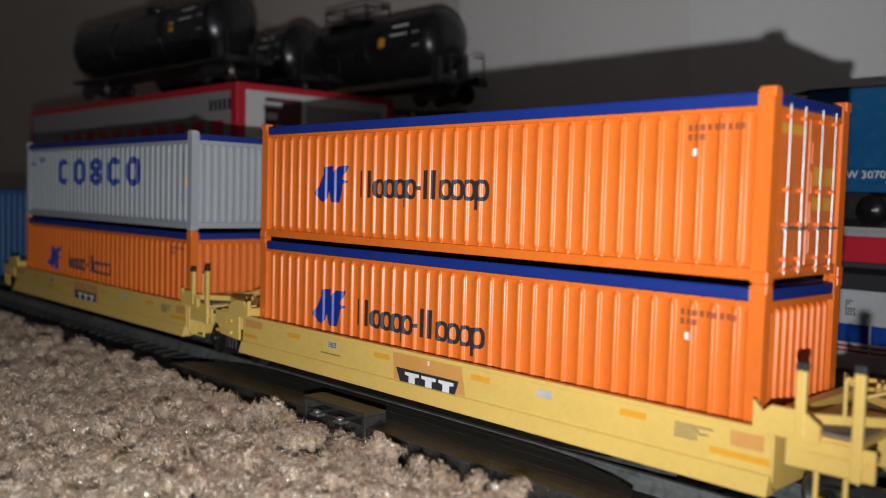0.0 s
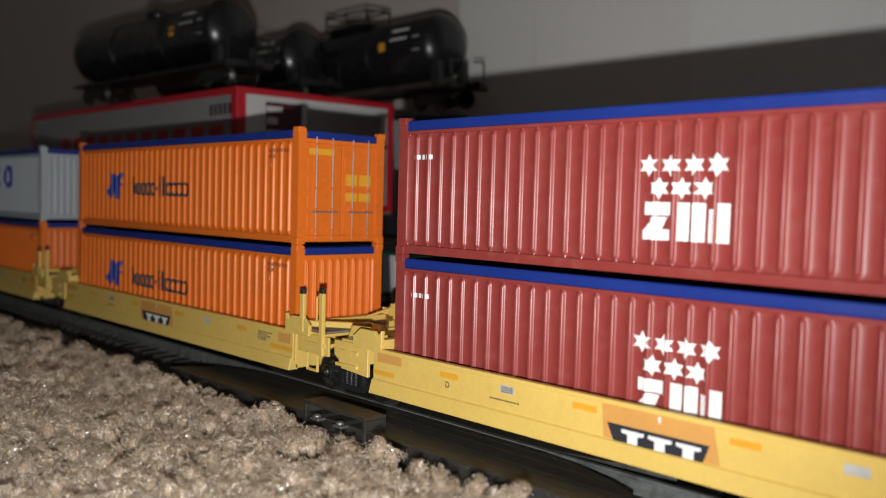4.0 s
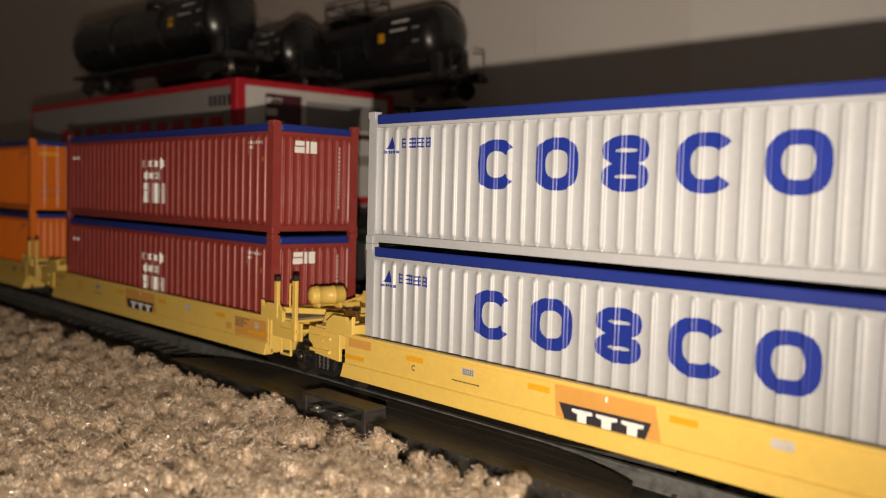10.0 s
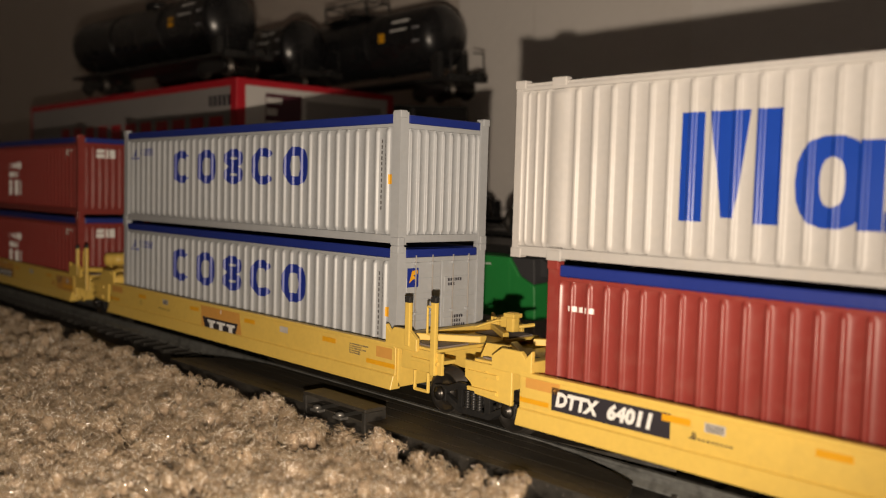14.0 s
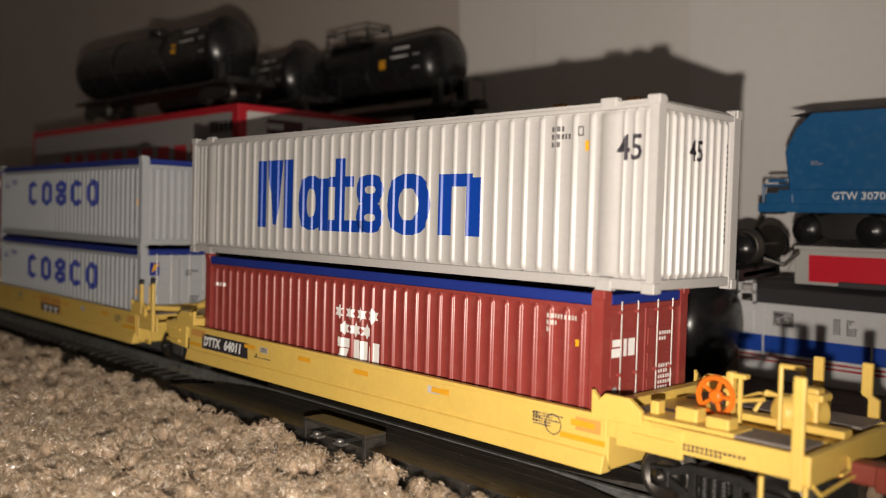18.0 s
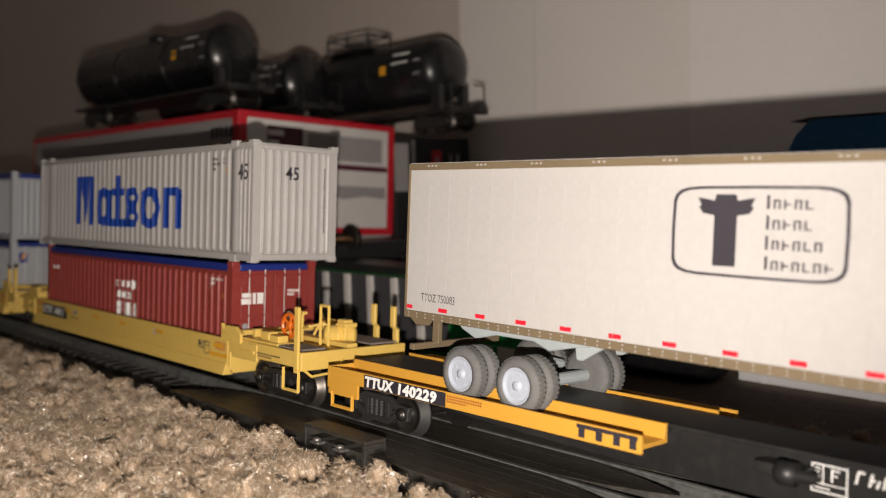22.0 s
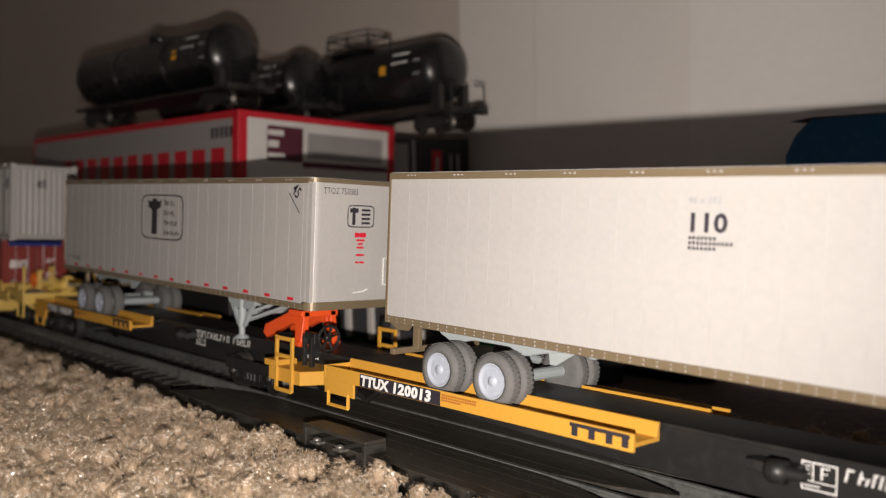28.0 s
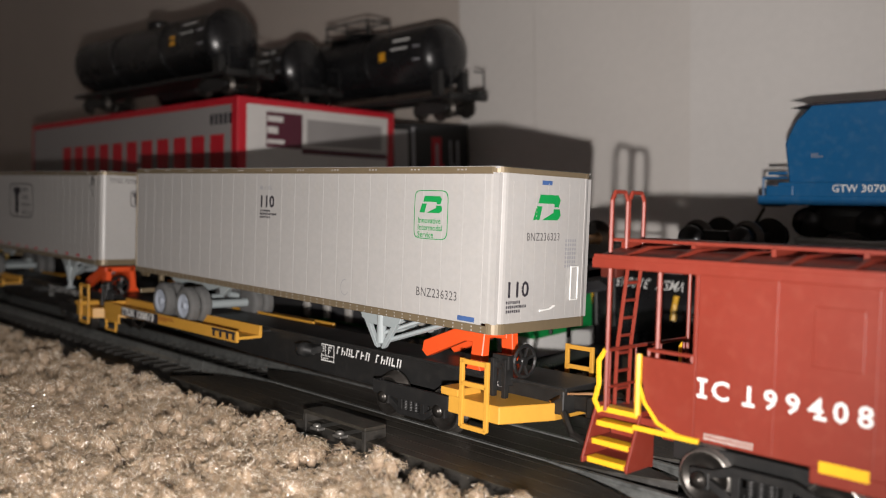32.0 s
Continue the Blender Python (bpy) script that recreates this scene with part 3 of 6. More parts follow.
def truck(parent, x, base, r=4.8, me=None, mat=BLACK, beam=False):
    """A two-axle truck with cast side frames, at x in the car's space."""
    h = base / 2
    for s in (-1, 1):
        y0, y1 = s * 10.5 - .6, s * 10.5 + .6
        bm = B()
        # top chord, bottom chord, columns, journal boxes
        prism(bm, [(x - h - 2.0, r + .6), (x - h - 2.0, r + 1.7), (x - h + 2.0, r + 2.0), (x - h * .48, r + 3.3), (x + h * .48, r + 3.3), (x + h - 2.0, r + 2.0), (x + h + 2.0, r + 1.7),
                   (x + h + 2.0, r + .6), (x + h - 2.2, r + .7), (x + h * .4, r + 1.9), (x - h * .4, r + 1.9), (x - h + 2.2, r + .7)], "y", y0, y1, .12)
        prism(bm, [(x - h + 1.6, r - .9), (x - h + 1.6, r + .4), (x - h * .42, r - 1.7), (x + h * .42, r - 1.7), (x + h - 1.6, r + .4), (x + h - 1.6, r - .9), (x + h * .46, r - 3.1), (x - h * .46, r - 3.1)], "y", y0, y1, .12)
        for q in (-1, 1):
            box(bm, x + q * h * .40 - .7, x + q * h * .40 + .7, y0, y1, r - 2.2, r + 2.4, .1)
            box(bm, x + q * h - 1.8, x + q * h + 1.8, y0 - .1, y1 + .1, r - 1.5, r + 1.4, .25)
        frame_ = part("truck_side_frame", bm, mat, parent)
        for k in (-1, 0, 1):
            bm = B()
            prof = []
            for j in range(6):
                prof += [(j * .68, .62), (j * .68 + .3, .82), (j * .68 + .34, .62)]
            lathe(bm, (x + k * 1.7, s * 10.9, r - 1.7), (0, 0, 1), prof, 10)
            part("spring", bm, mat, frame_)
        for q in (-1, 1):
            bm = B()
            lathe(bm, (x + q * h, s * 11.1, r), (0, s, 0), [(0, 1.5), (.7, 1.4), (.8, .9), (1.1, .8), (1.2, .3)], 14)
            part("bearing_cap", bm, DARKSTEEL, frame_, "shiny dark bearing cap")
    bm = B()
    box(bm, x - 2.2, x + 2.2, -10, 10, r - .6, r + 1.8, .3)
    part("truck_bolster", bm, mat, parent)
    for q in (-1, 1):
        bm = B()
        box(bm, x + q * (h - 6.2) - .5, x + q * (h - 6.2) + .5, -8.6, 8.6, r - 3.0, r - 1.4, .15)
        for s in (-1, 1):
            box(bm, x + q * (h - 5.9) - .6, x + q * (h - 5.9) + .6, s * 8.3 - .9, s * 8.3 + .9, r - 3.2, r - .4, .2)
        part("brake_beam", bm, mat, parent)
        if beam:
            bm = B()
            box(bm, x + q * (h + 2.6) - .7, x + q * (h + 2.6) + .7, -11.2, 11.2, r + 2.2, r + 3.6, .15)
            part("end_beam", bm, mat, parent)
    if beam:
        for s in (-1, 1):
            bm = B()
            box(bm, x - h - 3.2, x + h + 3.2, s * 11.3 - .5, s * 11.3 + .5, r + .6, r + 3.7, .15)
            part("side_beam", bm, mat, parent)
    for q in (-1, 1):
        ob = part("wheelset", me or WHEEL33, None, parent, "metal wheels on an axle with worn treads")
        SPINNERS.append((ob, x + q * base / 2, r))


# ---------------- well cars ----------------
def brake_gear(t, left_tank):
    bm = B()
    if left_tank:
        lathe(bm, (77.4, -7.4, 20.0), (.35, .94, .02), [(0, 1.0), (.5, 2.0), (1.0, 2.4), (2.0, 2.4), (2.1, 2.55), (2.6, 2.55), (2.7, 2.4), (6.4, 2.4), (6.5, 2.55), (7.0, 2.55), (7.1, 2.4), (9.2, 2.4), (9.7, 2.0), (10.2, 1.0)], 24)
        part("air_reservoir", bm, YELLOW, t)
        bm = B()
        for y in (-5.4, 0.2):
            box(bm, 77.2 + (y + 6) * .37, 79.4 + (y + 6) * .37, y - .4, y + .4, 15.3, 18.2, .1)
        part("tank_saddle", bm, YELLOW, t)
        bm = B()
    tube(bm, [(76, 13, 17.6), (80, 6, 18.6), (86, 9, 18.0), (88, 12, 18.4)], .45)
    box(bm, 85.4, 87.8, 5.0, 7.2, 17.2, 21.6, .4)
    box(bm, 85.0, 88.2, 4.6, 7.6, 20.4, 21.4, .2)
    box(bm, 83.6, 85.6, 5.2, 6.8, 18.0, 20.4, .3)
    for k in range(5):
        box(bm, 79.4 + k * 1.1, 80.0 + k * 1.1, 6.6 - k * .2, 7.4 - k * .2, 18.2, 19.8, .1)
    tube(bm, [(77, 8, 18.2), (84, 6.2, 19.4)], .35)
    tube(bm, [(78, 3, 17.4), (83, 5, 19.4), (86, 6, 20)], .3)
    part("brake_gear", bm, YELLOW, t)


def well_car(label, x, left_tank=False, right_end="joint", plate=False, patch=True, left_end="joint", letter="", broad=False):
    t = thing("well_car", label, "train car", "yellow well cars")
    MOVERS.append((t, x, Matrix.Identity(4)))
    for s in (-1, 1):
        bm = B()
        prism(bm, [(s * 16.6, 14.6), (s * 17.0, 14.6), (s * 17.0, 8.1), (s * 17.5, 7.9), (s * 18.3, 4.9), (s * 15.4, 4.9), (s * 15.4, 5.6), (s * 16.6, 7.6)], "x", -73.5, 73.5, .12)
        part("side_sill", bm, YELLOW, t)
        bm = B()
        box(bm, -73.5, 73.5, s * 16.7 - .75, s * 16.7 + .75, 14.0, 14.9, .15)
        part("top_chord", bm, YELLOW, t)
    bm = B()
    box(bm, -72, 72, -15.4, 15.4, 4.9, 5.7)
    part("well_floor", bm, YELLOW, t)
    for sx in (-1, 1):
        for s in (-1, 1):
            bm = B()
            prism(bm, [(sx * 70.5, 14.2), (sx * 70.5, 19.0), (sx * 72.0, 17.4), (sx * 73.2, 18.6), (sx * 78, 18.6), (sx * 80.5, 16.8), (sx * 80.5, 14.2)], "y", s * 16.9 - .5, s * 16.9 + .5, .1)
            part("gusset", bm, YELLOW, t)
        bm = B()
        box(bm, min(sx * 71, sx * 73.5), max(sx * 71, sx * 73.5), -16.2, 16.2, 5.2, 16.8, .2)
        part("well_bulkhead", bm, YELLOW, t)
        is_end = (sx > 0 and right_end == "end") or (sx < 0 and left_end == "end")
        out = 108.0 if is_end else 89.0
        bm = B()
        box(bm, min(sx * 73.5, sx * (out - 1)), max(sx * 73.5, sx * (out - 1)), -4.2, 4.2, 9.4, 14.6, .3)
        box(bm, min(sx * 73.5, sx * 86), max(sx * 73.5, sx * 86), -16.4, 16.4, 14.6, 15.3, .15)
        part("end_frame", bm, YELLOW, t)
        bm = B()
        box(bm, min(sx * 75, sx * 85), max(sx * 75, sx * 85), -15, -6.2, 15.3, 15.6)
        box(bm, min(sx * 75, sx * 85), max(sx * 75, sx * 85), 6.2, 15, 15.3, 15.6)
        part("walkway", bm, GREYDECK, t, "grey grit walkway")
        for s in (-1, 1):
            bm = B()
            if sx < 0 and not is_end:
                prism(bm, [(-88, 14.8), (-88, 11.4), (-86.4, 10.4), (-85.2, 8.4), (-75.5, 7.7), (-75.5, 14.8)], "y", s * 16.6 - .4, s * 16.6 + .4, .12)
                prism(bm, [(-87, 15), (-85.4, 18.2), (-79.4, 18.4), (-78, 15)], "y", s * 13.4 - .4, s * 13.4 + .4, .1)
                box(bm, -86.8, -79.0, min(s * 16.4, s * 17.6), max(s * 16.4, s * 17.6), 9.0, 9.8, .15)
                cyl(bm, (-82.6, s * 16.2, 12.4), (-82.6, s * 17.2, 12.4), .9, n=12)
            else:
                box(bm, min(sx * 75.5, sx * 88), max(sx * 75.5, sx * 88), s * 16.6 - .35, s * 16.6 + .35, 10.2, 14.8, .15)
            box(bm, min(sx * 79, sx * 87), max(sx * 79, sx * 87), min(s * 12, s * 17.4), max(s * 12, s * 17.4), 12.2, 13.0, .1)
            box(bm, min(sx * 76.2, sx * 76.8), max(sx * 76.2, sx * 76.8), min(s * 9, s * 16.6), max(s * 9, s * 16.6), 10.5, 14.6)
            part("side_bracket", bm, YELLOW, t)
            if (sx < 0) != is_end:
                continue
            bm = B()
            tube(bm, [(sx * 80.3, s * 17.3, 10.4), (sx * 80.3, s * 17.3, 6.4), (sx * 84.4, s * 17.3, 6.4), (sx * 84.4, s * 17.3, 10.4)], .38)
            part("foot_step", bm, YELLOW, t)
        # beams that splay towards the joint
        for s in (() if is_end else (-1, 1)):
            bm = B()
            prism(bm, [(sx * 74, s * 12.5), (sx * 74, s * 14.5), (sx * (out - 2), s * 4.6), (sx * (out - 2), s * 2.6)], "z", 15.7, 17.2, .15)
            part("stub_beam", bm, YELLOW, t)
        if is_end:
            continue
        bm = B()
        lathe(bm, (sx * (out - 1), 0, 8.6), (0, 0, 1), [(0, 4.6), (.4, 5.0), (4.8, 5.0), (5.4, 4.2), (6.2, 4.0)], 20)
        part("joint_pocket", bm, YELLOW, t)
    # guide posts: two on the near side of a joint, one on the far side of the left end
    posts = [(-85.0, 1, 26.0)]
    if right_end == "joint":
        posts += [(77.6, -1, 25.2), (85.6, -1, 26.0)]
    for px, s, h in posts:
        bm = B()
        box(bm, px - .75, px + .75, s * 17.1 - .5, s * 17.1 + .5, 10.0 if abs(px) > 80 else 15, h, .2)
        post = part("guide_post", bm, YELLOW, t)
        bm = B()
        box(bm, px - .82, px + .82, s * 17.1 - .58, s * 17.1 + .58, h - .9, h + .4, .2)
        part("post_cap", bm, MATTE, post, "black rubber cap")
        if abs(px) > 80:
            bm = B()
            tube(bm, [(px - 1.8, s * 17.4, h - 1.8), (px - 1.8, s * 17.4, h - 7.5), (px - .6, s * 17.4, h - 7.5)], .25)
            tube(bm, [(px - 1.8, s * 17.4, h - 1.8), (px - .6, s * 17.4, h - 1.8)], .25)
            part("grab_iron", bm, YELLOW, post)
    # brake gear on the right end
    if right_end == "joint":
        brake_gear(t, left_tank)
    # markings
    F = ("-y", 17.0)
    if patch:
        mark(poly(B(), [(-11.2, 7.5), (-11.8, 14.0), (9.2, 14.0), (10.6, 7.5)]), "repair_patch", PATCH, t, F, (0, 0), label="tan repainted patch")
        mark(poly(B(), [(-9, 7.6), (-10.6, 10.9), (8.6, 10.9), (7.4, 7.6)]), "owner_panel", INK, t, ("-y", 17.06), (0, 0))
        bm = B()
        for k in (-7.6, -2.4, 2.8):
            poly(bm, [(k, 10.3), (k, 9.7), (k + 1.2, 9.5), (k + 1.2, 8.1), (k + 3.2, 8.1), (k + 3.2, 9.5), (k + 4.4, 9.7), (k + 4.4, 10.3)])
        mark(bm, "owner_mark", WHITEINK, t, ("-y", 17.12), (0, 0), label="white block")
        mark(rect(B(), 0, .5, 0, 1.0), "tick", WHITEINK, t, ("-y", 17.12), (-.6, 12.7))
    if plate:
        mark(rect(B(), -65.8, -41.4, 9.0, 13.2), "number_panel", INK, t, F)
        mark(flat_text("DTTX", 3.5, .95, .18, .055), "reporting_mark", WHITEINK, t, ("-y", 17.06), (-64.9, 10.0))
        mark(flat_text("64011", 3.5, 1.05, .18, .055), "car_number", WHITEINK, t, ("-y", 17.06), (-53.8, 10.0))
    amber = B()
    for k in (-52, -18, 11.8, 47) if not plate else (-43, -18, 4, 30, 66):
        rect(amber, k, k + 5.2, 11.9, 13.0)
    mark(amber, "amber_reflector", AMBER, t, ("-y", 17.03))
    stencil = B()
    for k in (-35.4, 28.8):
        rect(stencil, k, k + 3.6, 11.6, 13.1)
    mark(stencil, "stencil_box", PALEINK, t, F)
    bm = small_print((6, 6, 6), -35.0, 12.6, .28, .32)
    mark(bm, "stencil_print", INK, t, ("-y", 17.06))
    mark(small_print((17, 11, 15, 10, 10), 57.5, 12.6, .34, .26), "data_print", SOFTINK, t, F)
    mark(rect(B(), -72, -64, 12.0, 14.0), "repair_patch", PATCH, t, F)
    if broad:
        mark(poly(B(), [(57.3, 8.2), (56.8, 13.2), (72.6, 13.4), (72.8, 8.2)]), "repair_patch", PATCH, t, ("-y", 16.985), label="broad tan repainted patch")
        mark(rect(B(), 52.6, 55.4, 9.2, 10.9), "repair_patch", PATCH, t, F)
        mark(rect(rect(B(), 67.4, 68.6, 10.9, 12.6), 68.7, 69.3, 11.2, 12.2), "notice", PALEINK, t, ("-y", 17.08))
    else:
        mark(rect(B(), 67, 72.4, 11.2, 13.6), "repair_patch", PATCH, t, F)
    if letter:
        mark(flat_text(letter, 1.7, 1.0), "car_letter", INK, t, F, (-50.4 if letter != "B" else -37.6, 10.0))
    mark(rect(B(), 63.6, 73.4, 9.3, 10.3), "amber_stripe", AMBER, t, F)
    mark(rect(B(), -73.4, -66.4, 9.2, 10.1), "amber_stripe", AMBER, t, F)
    mark(small_print((10,), -38, 10.0, .3, .5), "small_print", INK, t, F)
    return t


YELLOW_LABEL = "pale yellow well car with tan patches and black owner panel"
for k in "abcd":
    t = well_car(YELLOW_LABEL if k != "a" else "pale yellow end well car carrying a grey and an orange container", CAR[k], left_tank=(k == "c"), letter={"c": "D", "d": "C"}.get(k, ""), broad=(k == "c"),
                 left_end="end" if k == "a" else "joint")
    truck(t, 89.5 if k != "d" else 91.5, 19.6)
    if k == "a":
        truck(t, -90, 20)
e = well_car("pale yellow end well car with number panel and orange handwheel", CAR["e"], right_end="end", plate=True, patch=False, letter="B")
truck(e, 90.5, 20)


def car_end(t):
    """The open end platform of the last well car: handwheel, reservoir, rails, steps."""
    bm = B()
    for s in (-1, 1):
        box(bm, 73.5, 108, s * 16.2 - .5, s * 16.2 + .5, 11.2, 15.2, .2)
    box(bm, 107, 108.4, -17, 17, 10.6, 15.2, .25)
    box(bm, 86, 107, -1.6, 1.6, 15.0, 16.2, .2)
    part("end_platform", bm, YELLOW, t)
    bm = B()
    box(bm, 86, 106.6, 6.4, 15.4, 15.3, 15.7)
    box(bm, 86, 106.6, -15.4, -8.4, 15.3, 15.7)
    part("walkway", bm, GREYDECK, t, "grey grit walkway")
    bm = B()
    lathe(bm, (95.5, -1.0, 17.2), (.75, 1, 0), [(0, 1.4), (.5, 2.4), (.9, 2.7), (3.6, 2.7), (3.7, 2.85), (4.2, 2.85), (4.3, 2.7), (8.0, 2.7), (8.4, 2.4), (8.9, 1.4)], 20)
    part("air_reservoir", bm, YELLOW, t)
    bm = B()
    n = 20
    pts = [(87.9 + math.cos(i * 2 * math.pi / n) * 3.1, -6.8, 19.3 + math.sin(i * 2 * math.pi / n) * 3.1) for i in range(n + 1)]
    tube(bm, pts, .5)
    for i in range(5):
        a = i * 2 * math.pi / 5
        tube(bm, [(87.9, -6.6, 19.3), (87.9 + math.cos(a) * 3.0, -6.8, 19.3 + math.sin(a) * 3.0)], .38)
    lathe(bm, (87.9, -7.4, 19.3), (0, 1, 0), [(0, .8), (.4, 1.2), (1.6, 1.2)], 12)
    part("handwheel", bm, ORANGE, t, "orange spoked handwheel")
    bm = B()
    box(bm, 89.3, 90.5, -6.0, -4.4, 15, 23.6, .2)
    box(bm, 89.1, 92.6, -5.8, -4.2, 22.6, 23.4, .15)
    box(bm, 91.2, 91.8, -5.6, -4.8, 15, 22.8, .1)
    box(bm, 84, 85.6, -8.4, -4, 15, 17.4, .2)
    box(bm, 79, 96, -15.8, -9.4, 15.2, 15.9, .15)
    box(bm, 84.5, 88.5, -13.6, -10.6, 15.6, 18.0, .25)
    box(bm, 90.5, 94.5, -14.6, -11.4, 15.6, 17.6, .25)
    box(bm, 79.4, 81.0, -13, -10.8, 15.4, 18.0, .2)
    part("brake_stand", bm, YELLOW, t)
    bm = B()
    tube(bm, [(97.4, -3.4, 15), (97.4, -3.4, 25.4), (101, -3.4, 25.4), (101, -3.4, 15)], .42)
    part("hand_rail", bm, YELLOW, t)
    bm = B()
    tube(bm, [(92.5, -2, 17), (94, -1, 20.4), (96.5, 1.5, 19.2), (99, 3, 21.4)], .35)
    part("brake_rod", bm, YELLOW, t)
    bm = B()
    tube(bm, [(96, -6, 20), (90, -4.6, 18.6), (92, 0, 19.6), (96, 4, 19.3)], .35)
    part("brake_rod", bm, YELLOW, t)
    bm = B()
    box(bm, 97.8, 101.4, 1.6, 4.4, 15.6, 21.6, .4)
    box(bm, 98.6, 102.4, 1.0, 5.0, 19.6, 20.8, .25)
    part("valve", bm, YELLOW, t)
    bm = B()
    box(bm, 105.6, 107.4, -17.4, -16.6, 10, 26.4, .2)
    part("guide_post", bm, YELLOW, t)
    for x in (95.4, 103.8):
        bm = B()
        prism(bm, [(x, 15), (x + 1.9, 15), (x + 1.9, 18.6), (x + .6, 19.3), (x + .6, 24.8), (x - 1.2, 24.8), (x - 1.2, 19.3), (x, 18.6)], "y", 16.2, 17.2, .15)
        part("guide_post", bm, YELLOW, t)
    bm = B()
    tube(bm, [(101.4, -17.4, 11), (101.4, -17.4, 5.6), (108, -17.4, 5.6), (108, -17.4, 11)], .42)
    part("foot_step", bm, YELLOW, t)
    bm = B()
    tube(bm, [(108.4, -16, 10.8), (108.8, -14, 9.2), (108.8, -4, 9.8), (108.8, 4, 9.8), (108.8, 14, 9.2)], .35)
    part("brake_rod", bm, YELLOW, t)
    bm = B()
    tube(bm, [(108.7, -4, 13), (109.6, -6, 11.6), (109.6, -9, 11.4)], .3)
    part("uncoupling_lever", bm, YELLOW, t)
    bm = B()
    box(bm, 106, 114, -2.0, 2.0, 8.6, 12.0, .6)
    prism(bm, [(112, -2.6), (117, -3.4), (118.6, -1.8), (116.8, -.4), (118, 2.8), (114, 3.4), (112, 2.2)], "z", 8.2, 12.2, .3)
    part("coupler", bm, COUPLERRED, t, "rust-brown coupler")
    mark(small_print((12, 0), 0, 0, .5, .5), "small_print", INK, t, ("-y", 16.7), (78.5, 13.4))
    mark(small_print((14, 9), 0, 0, .45, .5), "small_print", INK, t, ("-y", 16.7), (88.0, 12.6))


car_end(e)
mark(ring(B(), 0, 0, 1.9, 1.9, .2), "stencil_ring", INK, e, ("-y", 17.0), (62, 11.2))
mark(small_print((2, 3, 2), 0, 0, .45, .45), "small_print", INK, e, ("-y", 17.0), (57.2, 12.4))


# ---------------- spine cars and trailers ----------------
SPINE = {"f": 640.0, "g": 832.9}     # the cars' middles along the train; local x below is from there


def spine_car(x, number, first):
    t = thing("spine_car", "black spine car with golden yellow wheel deck, ladders and lettered side", "train car", "spine cars")
    MOVERS.append((t, x, Matrix.Identity(4)))
    bm = B()
    prism(bm, [(-96, 8.2), (-96, 12.6), (-60, 13.4), (60, 13.6), (92, 13.6), (92, 8.4), (66, 6.0), (40, 4.8), (-20, 4.8), (-60, 6)], "y", -5.2, 5.2, .2)
    part("spine", bm, BLACK, t)
    bm = B()
    box(bm, -98, 94, -7.0, 7.0, 13.4, 14.2, .15)
    part("spine_top", bm, BLACK, t)
    # wheel deck
    for s in (-1, 1):
        bm = B()
        prism(bm, [(s * 15.8, 10.4), (s * 16.6, 10.4), (s * 16.6, 13.6), (s * 16.0, 13.6), (s * 15.6, 12.0), (s * 9.6, 12.0), (s * 9.2, 14.6), (s * 8.5, 14.6), (s * 8.5, 11.2), (s * 15.8, 11.2)], "x", -97, -11, .08)
        part("wheel_trough", bm, GOLD, t)
        bm = B()
        box(bm, -97.6, -97.0, min(s * 8.5, s * 16.6), max(s * 8.5, s * 16.6), 8.6, 13.6, .1)
        box(bm, -97, -86, s * 16.4 - .3, s * 16.4 + .3, 7.2, 10.6, .12)
        part("trough_end", bm, GOLD, t)
        bm = B()
        tube(bm, [(-95.5, s * 16.6, 8), (-95.5, s * 16.6, 4.6), (-88, s * 16.6, 4.6), (-88, s * 16.6, 8)], .45)
        part("foot_step", bm, GOLD, t)
        for k in (-80, -50, -22):
            bm = B()
            box(bm, k, k + 2, min(s * 5, s * 15), max(s * 5, s * 15), 9.4, 11.2, .1)
            part("cross_bearer", bm, BLACK, t)
    bm = B()
    box(bm, -97, -12, -8.5, 8.5, 12.6, 13.2)
    part("deck_plate", bm, BLACK, t)
    # end platform
    bm = B()
    prism(bm, [(71.5, -16.6), (85.5, -16.6), (90, -5), (90, 5), (85.5, 16.6), (71.5, 16.6)], "z", 6.9, 10.4, .15)
    box(bm, 69.0, 74, -16.4, -9.5, 10.2, 11.8, .2)
    box(bm, 69.0, 74, 9.5, 16.4, 10.2, 11.8, .2)
    part("end_platform", bm, GOLD, t, "golden yellow end platform")
    for s in (-1, 1):
        bm = B()
        for xx in (75.6, 82.4):
            box(bm, xx - .5, xx + .5, s * 16.9 - .35, s * 16.9 + .35, 4.8, 18.6, .12)
        for z in (18.0, 13.6, 5.0):
            box(bm, 75.6, 82.4, s * 16.9 - .35, s * 16.9 + .35, z - .5, z + .5, .12)
        part("ladder", bm, GOLD, t, "golden yellow ladder frame")
    # hitch
    hitch = part("trailer_hitch", box(B(), 64, 70.6, -6.0, 6.0, 21.8, 23.6, .3), HITCH, t, "vermilion trailer hitch")
    for s in (-1, 1):
        part("hitch_strut", prism(B(), [(51, 15.8), (52.6, 14.6), (64.5, 19.6), (69, 19.8), (69, 22.6), (63, 22.6), (51.6, 18.2)], "y", s * 4.4 - 1.0, s * 4.4 + 1.0, .2), HITCH, hitch)
        part("hitch_post", prism(B(), [(s * 3.4, 23.4), (s * 5.2, 23.4), (s * 6.4, 13.8), (s * 3.9, 13.8)], "x", 67.2, 70.6, .2), HITCH, hitch)
        part("hitch_foot", prism(B(), [(66.2, 13.4), (71.6, 13.4), (70.4, 15.4), (67.4, 15.4)], "y", s * 5.2 - 1.7, s * 5.2 + 1.7, .15), HITCH, hitch)
    bm = B()
